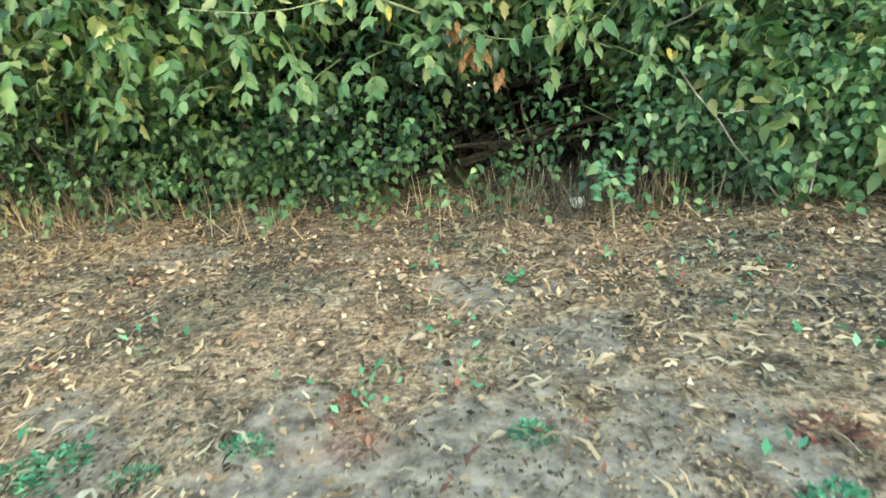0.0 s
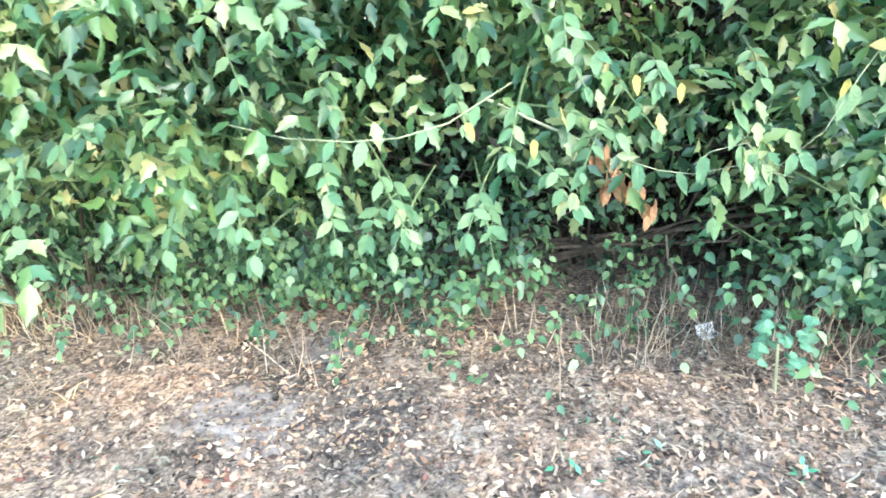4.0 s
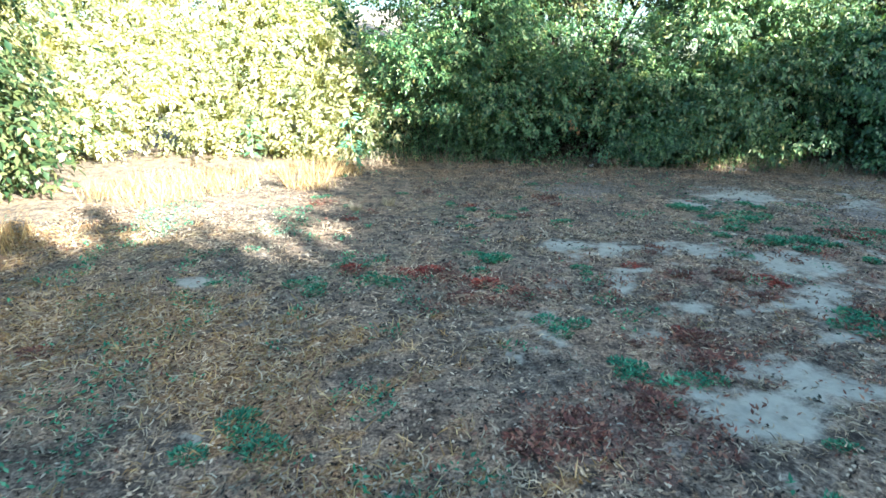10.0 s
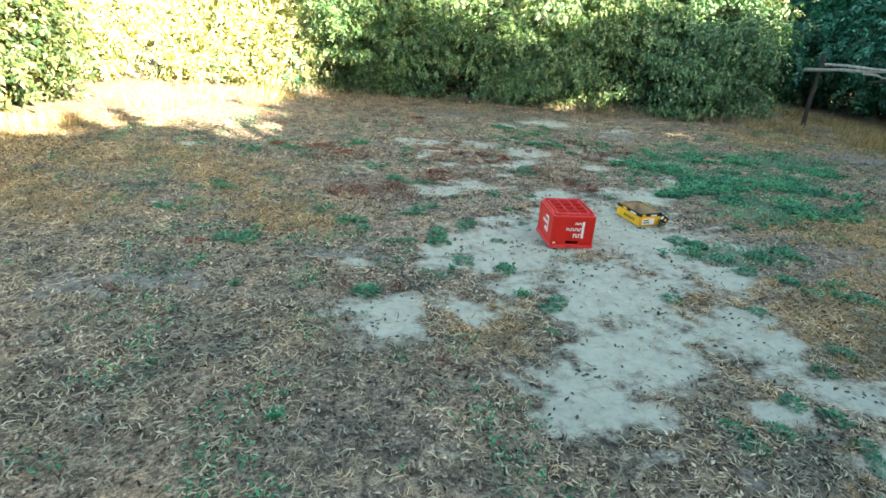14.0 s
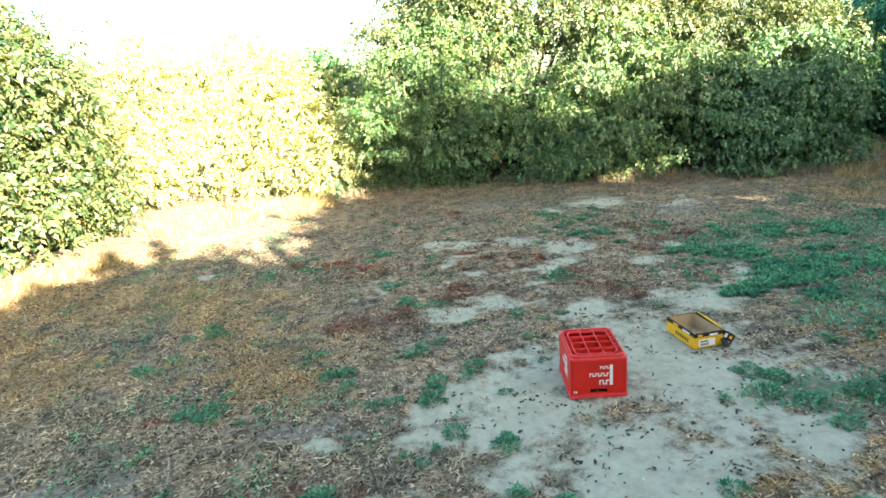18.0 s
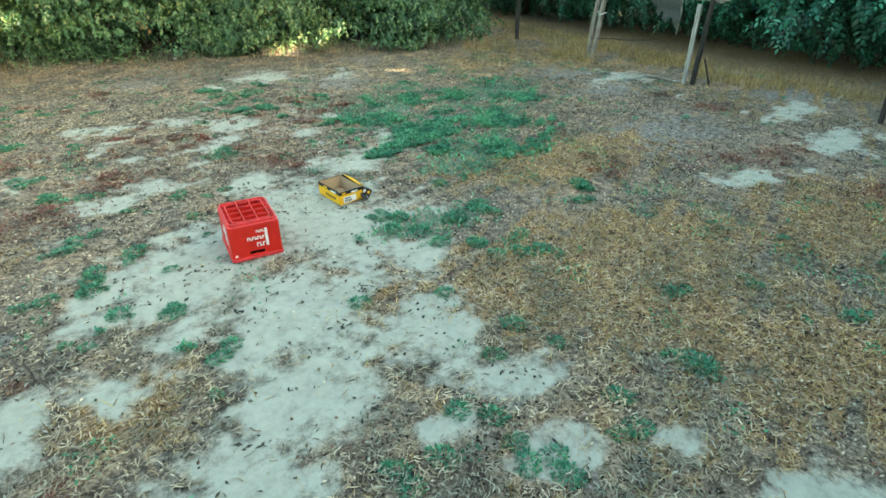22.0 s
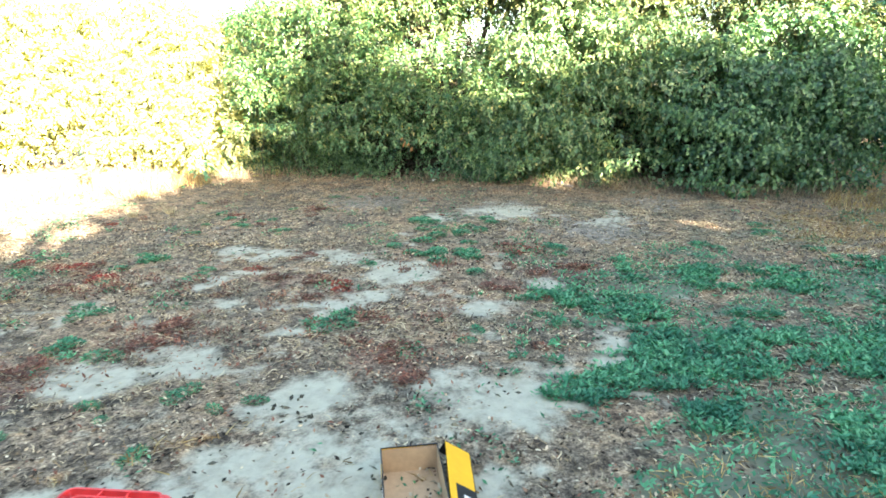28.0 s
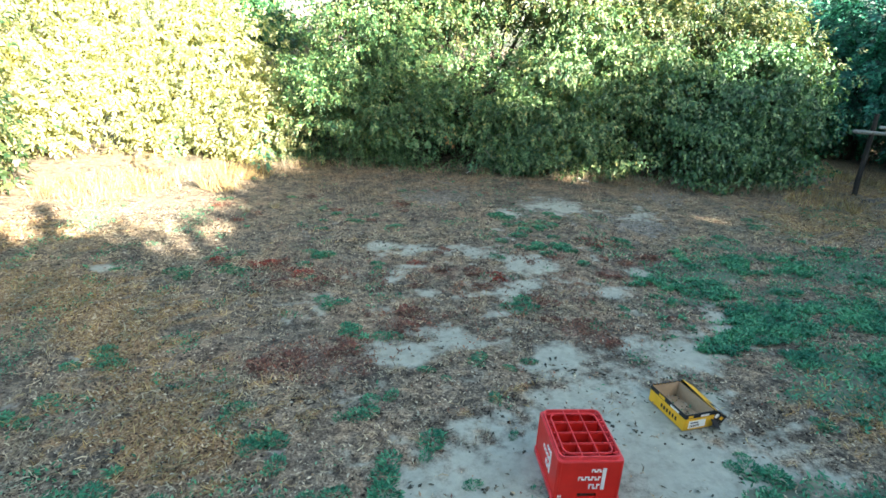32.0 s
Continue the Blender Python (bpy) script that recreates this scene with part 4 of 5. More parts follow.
def set_leaf(name, me, parent, at, way, face, size):
    ob = new(name, me)
    ob.parent = parent
    y = Vector(way).normalized()
    x = y.cross(Vector(face)).normalized()
    z = x.cross(y)
    ob.matrix_world = Matrix.Translation(at) @ Matrix((x, y, z)).transposed().to_4x4() @ Matrix.Diagonal((size, size, size, 1))
    return ob


for k in range(105):
    foot = Vector((near_rng.uniform(-1.4, 2.0), near_rng.uniform(6.52, 6.72), near_rng.uniform(0.45, 1.15)))
    if foot.x > 0.85 and k % 2:
        foot.z -= 0.3
    foot.y += 0.25 * max(0.0, foot.z - 0.7) + 0.2 * max(0.0, -0.3 - foot.x)
    go = Vector((near_rng.uniform(-0.8, 0.8), -1.0, near_rng.uniform(-0.5, 0.1))).normalized()
    ln = near_rng.uniform(0.12, 0.22)
    ends = [foot - go * 0.15, foot, foot + go * ln * 0.5 + Vector((0, 0, -0.01)), foot + go * ln + Vector((0, 0, -0.035))]
    part("twig", tube(ends, [0.003, 0.0027, 0.002, 0.0013], 5), GREEN_TWIG, main)
    side = go.cross(Vector((0, 0, 1))).normalized()
    for j in range(6):
        sgn = (-1, 1)[j % 2]
        s = (0.3, 0.35, 0.65, 0.7, 1.0, 1.0)[j]
        at = foot + go * ln * s + Vector((0, 0, -0.035 * s * s))
        way = side * sgn * (0.8 if j < 4 else 0.25) + go * 0.5 + Vector((0, 0, -near_rng.uniform(0.1, 1.0)))
        face = Vector((near_rng.uniform(-0.4, 0.4), -0.8, 0.6 + near_rng.uniform(-0.3, 0.3)))
        set_leaf("leaf", LEAVES[near_rng.randrange(4)], main, at, way, face, near_rng.uniform(0.032, 0.056))

# small-leaved undergrowth along the foot of the hedge
shrub("undergrowth", "small-leaved creeper and saplings at the foot of the hedge",
      [(-1.7, 7.5, 0.22, 0.6, 0.33, 0.26), (-0.9, 7.35, 0.24, 0.5, 0.3, 0.28), (-0.3, 7.2, 0.26, 0.45, 0.22, 0.3), (0.1, 6.98, 0.2, 0.32, 0.16, 0.24), (0.1, 7.05, 0.45, 0.4, 0.16, 0.15), (0.6, 7.0, 0.38, 0.42, 0.18, 0.18), (0.7, 6.95, 0.16, 0.22, 0.14, 0.16), (1.05, 6.95, 0.42, 0.35, 0.18, 0.2), (1.0, 6.9, 0.2, 0.25, 0.2, 0.22), (1.4, 6.75, 0.3, 0.35, 0.22, 0.34), (1.75, 6.66, 0.35, 0.35, 0.26, 0.4)],
      (0.0, 7.2, 0), 12500, LEAF_SMALL, 76, "undergrowth", spread=0.1, per=16, ragged=0.3, pairs=1, leaf=0.03, stem=0.05, slim=0.68, droop=0.4, trunk=0.012, shape=LEAF8)
# dead stems inside the hedge, and near-black leaves added as the hollow's shade
inner_hedge = thing("dead_stems_and_shade", "dead stems inside the hedge, with near-black leaves added as its shade", "undergrowth")
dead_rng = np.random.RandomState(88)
crown("hollow_shade_leaves", dead_rng, [(-0.6, 7.7, 1.4, 0.8, 0.3, 0.5), (0.6, 7.7, 1.5, 0.8, 0.3, 0.6), (2.5, 7.3, 0.8, 0.7, 0.3, 0.5), (3.6, 6.9, 0.6, 0.7, 0.3, 0.4), (-1.1, 7.6, 0.45, 0.8, 0.3, 0.5), (0.3, 7.5, 0.45, 0.9, 0.3, 0.5), (1.6, 7.5, 0.4, 0.8, 0.3, 0.45), (4.9, 6.6, 0.7, 0.8, 0.3, 0.5), (-0.4, 7.6, 0.6, 1.0, 0.2, 0.6), (1.0, 7.6, 0.6, 1.0, 0.2, 0.6)], 13000, LEAF_HOLLOW_SHADE, inner_hedge, leaf=0.042, stem=0.1, spread=0.14, shape=LEAF4, gap=2.0)
stem_bm = bmesh.new()
for k in range(70):
    foot = Vector((dead_rng.uniform(-1.7, 2.3), dead_rng.uniform(7.05, 7.4), -0.02))
    tip = foot + Vector((dead_rng.normal() * 0.15, dead_rng.normal() * 0.1, dead_rng.uniform(0.5, 0.95)))
    tube([foot, foot.lerp(tip, 0.5) + Vector((dead_rng.normal() * 0.03, 0, 0)), tip], [0.006, 0.005, 0.003], 5, stem_bm)
part("dead_stems", stem_bm, BARK, inner_hedge)
# tall pale weed at the corner of the hedge
stalk = thing("tall_weed", "tall pale green weed with broad leaves at the hedge corner", "weed", (-2.25, 6.5, 0))
part("stem", tube([(-0.0, 0, -0.02), (0.01, 0, 0.35), (0.0, 0, 0.66)], [0.006, 0.005, 0.003], 6), TWIG, stalk)
WEED_LEAF = one_leaf(33)
WEED_LEAF.materials.append(LEAF_PALE)
for k in range(54):
    h = near_rng.uniform(0.05, 0.68)
    a = near_rng.uniform(0, 6.28)
    reach = 0.1 * (1 - h) + 0.01
    set_leaf("leaf", WEED_LEAF, stalk, (-2.25 + math.cos(a) * reach, 6.5 + math.sin(a) * reach, h), (math.cos(a), math.sin(a), near_rng.uniform(-0.7, 0.1)), (0, -0.3, 1), near_rng.uniform(0.07, 0.12))
# a second row that closes the hedge behind
for i, (x, y) in enumerate([(-1.2, 9.0), (0.5, 9.1), (2.2, 8.9), (3.8, 8.6), (5.4, 8.1)]):
    shrub("back_shrub", "dense green shrub in the second row of the hedge", [(x, y, 0.5, 1.0, 0.6, 0.55), (x, y, 1.0, 0.9, 0.6, 0.5)], (x, y, 0), 1500, LEAF_ELDER, 170 + i, keep=None, leaf=0.12, stem=0.16, slim=0.6, shape=LEAF4)
# sunlit bushes on the west side, sun glare put into their leaf colour
shrub("sunlit_shrub", "green shrub in full sun, its glare painted as pale leaves",
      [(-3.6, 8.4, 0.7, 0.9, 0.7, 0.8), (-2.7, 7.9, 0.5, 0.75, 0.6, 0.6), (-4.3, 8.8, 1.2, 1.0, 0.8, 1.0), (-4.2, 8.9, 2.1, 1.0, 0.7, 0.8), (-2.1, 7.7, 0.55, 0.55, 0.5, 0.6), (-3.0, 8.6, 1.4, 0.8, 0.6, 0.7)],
      (-3.5, 8.5, 0), 9500, LEAF_GLARE, 77, gap=0.8, leaf=0.075, stem=0.12)
shrub("sunlit_shrub", "green shrub in full sun, its glare painted as pale leaves",
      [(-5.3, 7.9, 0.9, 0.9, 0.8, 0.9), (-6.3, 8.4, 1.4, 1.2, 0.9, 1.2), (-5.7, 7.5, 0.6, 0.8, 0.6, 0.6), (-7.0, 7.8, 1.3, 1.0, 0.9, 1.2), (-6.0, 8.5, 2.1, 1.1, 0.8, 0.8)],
      (-5.8, 8.0, 0), 9500, LEAF_GLARE, 78, gap=0.8, leaf=0.075, stem=0.12)
shrub("broad_shrub", "broad-leaved green shrub beside the clearing",
      [(-5.8, 4.4, 0.6, 0.9, 0.9, 0.65), (-6.0, 5.0, 1.3, 0.95, 0.95, 0.75), (-5.8, 3.7, 0.5, 0.6, 0.7, 0.5), (-6.3, 3.6, 1.0, 0.8, 0.9, 0.8), (-6.0, 4.5, 2.0, 0.85, 0.8, 0.7), (-5.6, 5.3, 0.8, 0.6, 0.6, 0.6), (-6.3, 5.2, 2.6, 0.7, 0.7, 0.6)],
      (-6.0, 4.5, 0), 9500, LEAF_TALL, 79, keep=None, leaf=0.09, stem=0.14)
shrub("far_tree", "dark green tree behind the sunlit shrubs",
      [(-3.3, 12.0, 2.45, 0.4, 0.4, 0.35), (-3.7, 12.2, 2.0, 0.5, 0.5, 0.5), (-3.0, 12.2, 1.95, 0.45, 0.45, 0.4)],
      (-3.4, 12.3, 0), 2200, LEAF_ELDER, 80, "tree", leaf=0.1, stem=0.16, trunk=0.07)
# black locust trees behind the fence
LOCUSTS = [(9.7, 9.0, 1.1, 3.2), (10.0, 6.6, 1.2, 3.5), (10.3, 4.3, 1.3, 3.6), (10.4, 1.8, 1.2, 3.4), (10.4, -0.8, 1.2, 3.2), (8.9, 11.2, 1.3, 3.0), (11.8, 7.8, 1.5, 4.2), (12.2, 4.8, 1.5, 4.3), (11.4, 10.6, 1.5, 3.8), (12.2, 1.6, 1.5, 4.0)]
for i, (x, y, r, h) in enumerate(LOCUSTS):
    b = [(x, y, h * 0.76, r * 1.1, r * 1.1, h * 0.24), (x - 0.6, y - 0.6, h * 0.46, r * 0.85, r * 0.9, h * 0.22), (x - 0.55, y + 0.7, h * 0.48, r * 0.85, r * 0.9, h * 0.22), (x + 0.2, y, h * 0.46, r, r * 1.2, h * 0.34)]
    shrub("locust_tree", "dark green black locust tree behind the fence", b, (x, y, -0.1), 2000, LEAF_LOCUST, 90 + i, "tree",
          keep=lambda p, o, rng: (o[:, 0] < 0.3) | (rng.rand(len(p)) < 0.2), pairs=7, stem=0.46, leaf=0.1, slim=0.42, spread=0.15, per=6, droop=0.25, jitter=0.2, gap=0.15, shape=LEAF4, trunk=0.06, ragged=0.34)
# dark undergrowth below and behind the locusts
for i, (x, y) in enumerate([(11.2, -2.6), (11.2, -0.8), (11.2, 1.0), (11.2, 2.8), (11.2, 4.6), (11.0, 6.4), (10.8, 8.2), (10.2, 10.0), (9.2, 11.8)]):
    shrub("thicket", "dark green thicket under the locust trees", [(x, y, 0.5, 0.8, 1.1, 0.6), (x + 0.5, y, 1.3, 0.8, 1.1, 0.9)], (x, y, -0.1), 2200, LEAF_LOCUST, 150 + i, "thicket", keep=None, pairs=5, leaf=0.07, slim=0.45, stem=0.26, per=8, spread=0.18, gap=1.2, shape=LEAF4)
# tall unseen trees added to the south, which shade the clearing
def gaps(q):
    """Where the unseen crowns to the south are cut open for sun: two small holes, and many high up."""
    side = 0.805 * q[:, 0] + 0.593 * q[:, 1]
    reach = 0.593 * q[:, 0] - 0.805 * q[:, 1] - q[:, 2] / 0.355
    foot = (np.abs(side - 5.77) < 0.42) & (np.abs(reach + 3.95) < 0.85)
    streak = (np.abs(side - 5.2) < 0.39) & (np.abs(reach + 1.68) < 0.82)
    high = q[:, 2] - 6.2 - np.where(q[:, 0] > 13.2, 0.6, 0.85)
    thin = (high > 0) & (q[:, 0] > 8.6) & (wobble(q * np.array((1, 0.15, 1)), 71, 3.4) > 0.3 - 0.4 * high)
    return foot | streak | thin


SHADE = [(-4, -7.0, 3.6), (-2.6, -7.0, 3.6), (-1.3, -7.0, 3.6), (0, -7.0, 3.6), (1.3, -7.0, 3.7), (2.4, -7.0, 3.9), (3.4, -7.0, 4.3), (4.3, -7.0, 4.7), (5.4, -7.0, 4.4), (6.4, -7.0, 4.8), (7.3, -7.0, 5.1), (8.2, -7.0, 5.95), (9.1, -7.0, 6.75), (10.2, -7.0, 8.0), (11.3, -7.0, 8.4), (12.6, -7.0, 7.6), (13.9, -7.0, 7.3), (15.3, -7.0, 6.95), (16.8, -7.0, 7.3), (18.4, -7.0, 7.7), (20, -7.0, 7.8), (21.8, -7.0, 8), (23.6, -7.0, 8), (25.4, -7.0, 8)]
for i, (x, y, h) in enumerate(SHADE):
    b = [(x, y, h * 0.78, 1.3, 0.9, h * 0.22), (x, y, h * 0.48, 1.4, 1.0, h * 0.25), (x, y, h * 0.2, 1.3, 1.0, h * 0.22)]
    fine = x > 8.6
    shrub("shade_tree", "unseen dense tall tree to the south that shades the clearing", b, (x, y, 0), 3800 if fine else 1800, LEAF_ELDER, 120 + i, "tree", keep=None, gap=2.0, ragged=0.2 if x > 6 else 0.12, leaf=0.22 if fine else 0.31, stem=0.2 if fine else 0.3, slim=0.7, shape=LEAF4, trunk=0.1, shell=0.9, spread=0.22 if fine else 0.3, clear=gaps)


# ---- fence of rough poles ----
fence = thing("pole_fence", "weathered fence of rough branches tied to old posts", "fence")


def crooked(a, b, seed, sag=0.03, steps=7):
    r = random.Random(seed)
    return [tuple(a[k] + (b[k] - a[k]) * i / (steps - 1) + (r.uniform(-sag, sag) if 0 < i < steps - 1 else 0) for k in range(3)) for i in range(steps)]


part("post", tube(crooked((6.63, 5.46, -0.1), (6.6, 5.46, 1.22), 1, 0.008, 5), [0.036, 0.035, 0.034, 0.032, 0.03], 8, rough=0.1), DARK_WOOD, fence, "dark round post")
part("post", tube(crooked((6.55, 3.47, -0.1), (6.47, 3.28, 1.06), 6, 0.004, 5), [0.036] * 5, 4, rough=0.05), OLD_WOOD, fence, "grey split post")
part("post", tube(crooked((6.56, 3.58, -0.1), (6.48, 3.42, 1.08), 2, 0.008, 5), [0.034] * 5, 7, rough=0.12), OLD_WOOD, fence, "grey leaning post")
part("post", box((6.3, 1.53, -0.1), (6.325, 1.59, 1.0), 0.004, Matrix.Rotation(radians(-0.4), 4, "X")), RAIL_WOOD, fence, "grey board post")
part("post", tube(crooked((6.4, 1.49, -0.1), (6.36, 1.43, 1.08), 3, 0.006, 5), [0.034, 0.033, 0.032, 0.031, 0.03], 8, rough=0.12), DARK_WOOD, fence, "dark round post")
part("post", tube(crooked((6.65, -0.68, -0.1), (6.65, -0.58, 1.12), 4, 0.006, 5), [0.028] * 5, 7, rough=0.1), DARK_WOOD, fence, "thin dark stake")
RAILS = [((6.56, 5.72, 0.93), (6.52, 3.2, 1.1), 0.034), ((6.55, 5.3, 1.05), (6.5, 2.75, 1.07), 0.026), ((6.5, 3.9, 1.0), (6.36, 1.22, 1.07), 0.032), ((6.52, 3.6, 1.07), (6.38, 1.3, 1.03), 0.024), ((6.48, 3.3, 1.13), (6.34, 1.15, 1.12), 0.022), ((6.53, 4.5, 0.98), (6.5, 3.3, 0.97), 0.018)]
for k, (a, b, r) in enumerate(RAILS):
    part("rail", tube(crooked(a, b, 10 + k, 0.022), [r * (0.9 - 0.07 * i) for i in range(7)], 7, None, k, 0.2), RAIL_WOOD, fence, "bare grey branch")
part("rail_stub", tube(crooked((6.54, 4.36, 0.87), (6.5, 3.72, 0.93), 27, 0.012, 4), [0.018, 0.017, 0.014, 0.01], 6), DARK_WOOD, fence, "short dark branch")
part("wire", tube(crooked((6.52, 3.5, 0.3), (6.45, 2.1, 0.46), 21, 0.014), [0.007] * 7, 5), WIRE, fence, "dark wire")
part("brace", tube(crooked((6.42, 1.4, 0.34), (6.52, 1.3, -0.05), 22, 0.004, 4), [0.012] * 4, 5), DARK_WOOD, fence)
part("wire_tie", tube([(6.44, 3.24, 0.7), (6.46, 3.34, 0.67), (6.53, 3.46, 0.71), (6.56, 3.38, 0.69), (6.52, 3.26, 0.7)], [0.008] * 5, 5), WHITE_PRINT, fence, "pale tie")
cloth = bmesh.new()
bmesh.ops.create_grid(cloth, x_segments=14, y_segments=14, size=0.5, matrix=Matrix.Translation((6.42, 2.12, 0.84)) @ Euler((radians(90), 0, radians(90))).to_matrix().to_4x4() @ Matrix.Diagonal((0.5, 0.44, 1, 1)))
torn = [f for f in cloth.faces if f.calc_center_median().z < 0.64 + 0.5 * (f.calc_center_median().y - 1.87) + 0.05 * math.sin(f.calc_center_median().y * 41)]
bmesh.ops.delete(cloth, geom=torn, context="FACES")
for v in cloth.verts:
    v.co.x += 0.02 * math.sin(v.co.y * 23) + 0.012 * math.sin(v.co.z * 31)
bmesh.ops.solidify(cloth, geom=cloth.faces[:], thickness=0.006)
part("sacking", cloth, GREY_CLOTH, fence, "grey torn hanging sacking")
part("cord", tube([(6.4, 1.9, 1.04), (6.41, 1.88, 0.8), (6.4, 1.89, 0.58)], [0.007, 0.006, 0.004], 5), OLD_WOOD, fence, "frayed hanging cord")
fallen = thing("fallen_stick", "pale dry stick lying at the foot of the fence", "stick", (6.3, 1.6, 0))
part("stem", tube(crooked((0.0, 0.0, 0.03), (-0.12, 0.62, 0.03), 51, 0.012), [0.014, 0.014, 0.013, 0.012, 0.011, 0.01, 0.007], 6, None, 5, 0.15), OLD_WOOD, fallen)


# ---- red bottle crate, upside down ----
W, D, H = 0.30, 0.355, 0.245
crate = thing("bottle_crate", "red plastic bottle crate standing upside down on the sand", "crate", (0, 0, 0.002), -4.0)


def wall_panel(lo, hi, hole):
    """A wall of the crate, along x, with a hand hole low down."""
    bm = bmesh.new()
    (x0, y0, z0), (x1, y1, z1) = lo, hi
    hx0, hx1, hz0, hz1 = hole
    for a, b in (((x0, y0, z0), (x1, y1, hz0)), ((x0, y0, hz1), (x1, y1, z1)), ((x0, y0, hz0), (hx0, y1, hz1)), ((hx1, y0, hz0), (x1, y1, hz1))):
        slab(bm, a, b)
    bmesh.ops.remove_doubles(bm, verts=bm.verts[:], dist=0.0001)
    return bm


LEDGE = H - 0.022
part("side_panel", wall_panel((0.01, 0.002, 0.012), (W - 0.01, 0.008, LEDGE), (0.105, 0.195, 0.03, 0.05)), RED_PLASTIC, crate)
part("side_panel", wall_panel((0.01, D - 0.008, 0.012), (W - 0.01, D - 0.002, LEDGE), (0.11, 0.19, 0.03, 0.05)), RED_PLASTIC, crate)
for x in (0.002, W - 0.008):
    part("end_panel", box((x, 0.01, 0.012), (x + 0.006, D - 0.01, LEDGE), 0.001), RED_PLASTIC, crate)
for x in (0.013, W - 0.013):
    for y in (0.013, D - 0.013):
        part("corner_post", tube([(x, y, 0.0), (x, y, 0.03), (x, y, LEDGE - 0.004), (x, y, LEDGE)], [0.014, 0.013, 0.013, 0.012], 16), RED_PLASTIC, crate)


def ring(lo, hi, z0, z1, corner, wide):
    """A flat frame with rounded corners."""
    bm = bmesh.new()
    loops = []
    for inset, z in ((0.0, z0), (0.0, z1), (wide, z1), (wide, z0)):
        loop = []
        for cx, cy, start in ((hi[0] - corner, hi[1] - corner, 0), (lo[0] + corner, hi[1] - corner, 90), (lo[0] + corner, lo[1] + corner, 180), (hi[0] - corner, lo[1] + corner, 270)):
            for k in range(6):
                a = radians(start + 18 * k)
                loop.append(bm.verts.new((cx + (corner - inset) * math.cos(a), cy + (corner - inset) * math.sin(a), z)))
        loops.append(loop)
    for a, b in zip(loops, loops[1:] + loops[:1]):
        for k in range(24):
            bm.faces.new((a[k], a[(k + 1) % 24], b[(k + 1) % 24], b[k]))
    return bm


part("rim", ring((-0.006, -0.006), (W + 0.006, D + 0.006), 0.0, 0.02, 0.02, 0.012), RED_HIGHLIT, crate)
part("ledge", ring((0.0, 0.0), (W, D), LEDGE - 0.004, LEDGE + 0.004, 0.022, 0.02), RED_HIGHLIT, crate)
part("rim", ring((0.01, 0.01), (W - 0.01, D - 0.01), LEDGE, H, 0.03, 0.006), RED_HIGHLIT, crate)
part("inner_rim", ring((0.036, 0.036), (W - 0.036, D - 0.036), H - 0.012, H - 0.002, 0.034, 0.005), RED_HIGHLIT, crate)
for f in (0.373, 0.627):
    part("grid_bar", box((W * f - 0.002, 0.014, H - 0.01), (W * f + 0.002, D - 0.014, H - 0.001), 0.0008), RED_HIGHLIT, crate)
    part("divider", box((W * f - 0.0012, 0.04, H - 0.115), (W * f + 0.0012, D - 0.04, H - 0.011)), RED_PLASTIC, crate)
for f in (0.29, 0.5, 0.71):
    part("grid_bar", box((0.014, D * f - 0.002, H - 0.0105), (W - 0.014, D * f + 0.002, H - 0.0015), 0.0008), RED_HIGHLIT, crate)
    part("divider", box((0.04, D * f - 0.0012, H - 0.115), (W - 0.04, D * f + 0.0012, H - 0.0115)), RED_PLASTIC, crate)
for x, sx in ((0.016, 1), (W - 0.016, -1)):
    for y, sy in ((0.016, 1), (D - 0.016, -1)):
        part("corner_web", tube([(x, y, H - 0.006), (x + sx * 0.034, y + sy * 0.034, H - 0.006)], [0.0018, 0.0018], 5), RED_HIGHLIT, crate)
    for k in range(1, 8):
        part("edge_web", box((x - 0.004 if sx > 0 else x - 0.02, D * k / 8 - 0.001, H - 0.009), (x + 0.02 if sx > 0 else x + 0.004, D * k / 8 + 0.001, H - 0.003)), RED_HIGHLIT, crate)
# red plate added below the grid to brighten the wells
part("well_plate", box((0.009, 0.009, H - 0.12), (W - 0.009, D - 0.009, H - 0.115)), RED_PLASTIC, crate)
# white print: a tall bar with three lines of unreadable signs
PRINT = [(0.205, 0.221, 0.088, 0.205)]
for z0, z1, x0, x1, count in ((0.184, 0.2, 0.155, 0.203, 4), (0.14, 0.16, 0.098, 0.203, 7), (0.092, 0.118, 0.15, 0.203, 3)):
    step = (x1 - x0) / count
    for k in range(count):
        PRINT += [(x0 + step * k, x0 + step * (k + 0.34), z0, z1), (x0 + step * (k + 0.34), x0 + step * (k + 0.86), z0 if k % 2 else z1 - 0.006, z0 + 0.006 if k % 2 else z1)]
for turn in (0, 90):
    logo = bmesh.new()
    for x0, x1, z0, z1 in PRINT:
        slab(logo, (x0 + 0.002, -0.001, z0 - 0.016), (x1 + 0.002, 0.0035, z1 - 0.016))
    part("printed_mark", logo, WHITE_PRINT, crate, "white printed mark").matrix_local = Matrix.Translation((0, D - 0.03 if turn else 0, 0)) @ Matrix.Rotation(radians(-turn), 4, "Z")
for x in (0.018, 0.028):
    part("small_mark", box((x, -0.001, 0.03), (x + 0.005, 0.0035, 0.042)), WHITE_PRINT, crate)


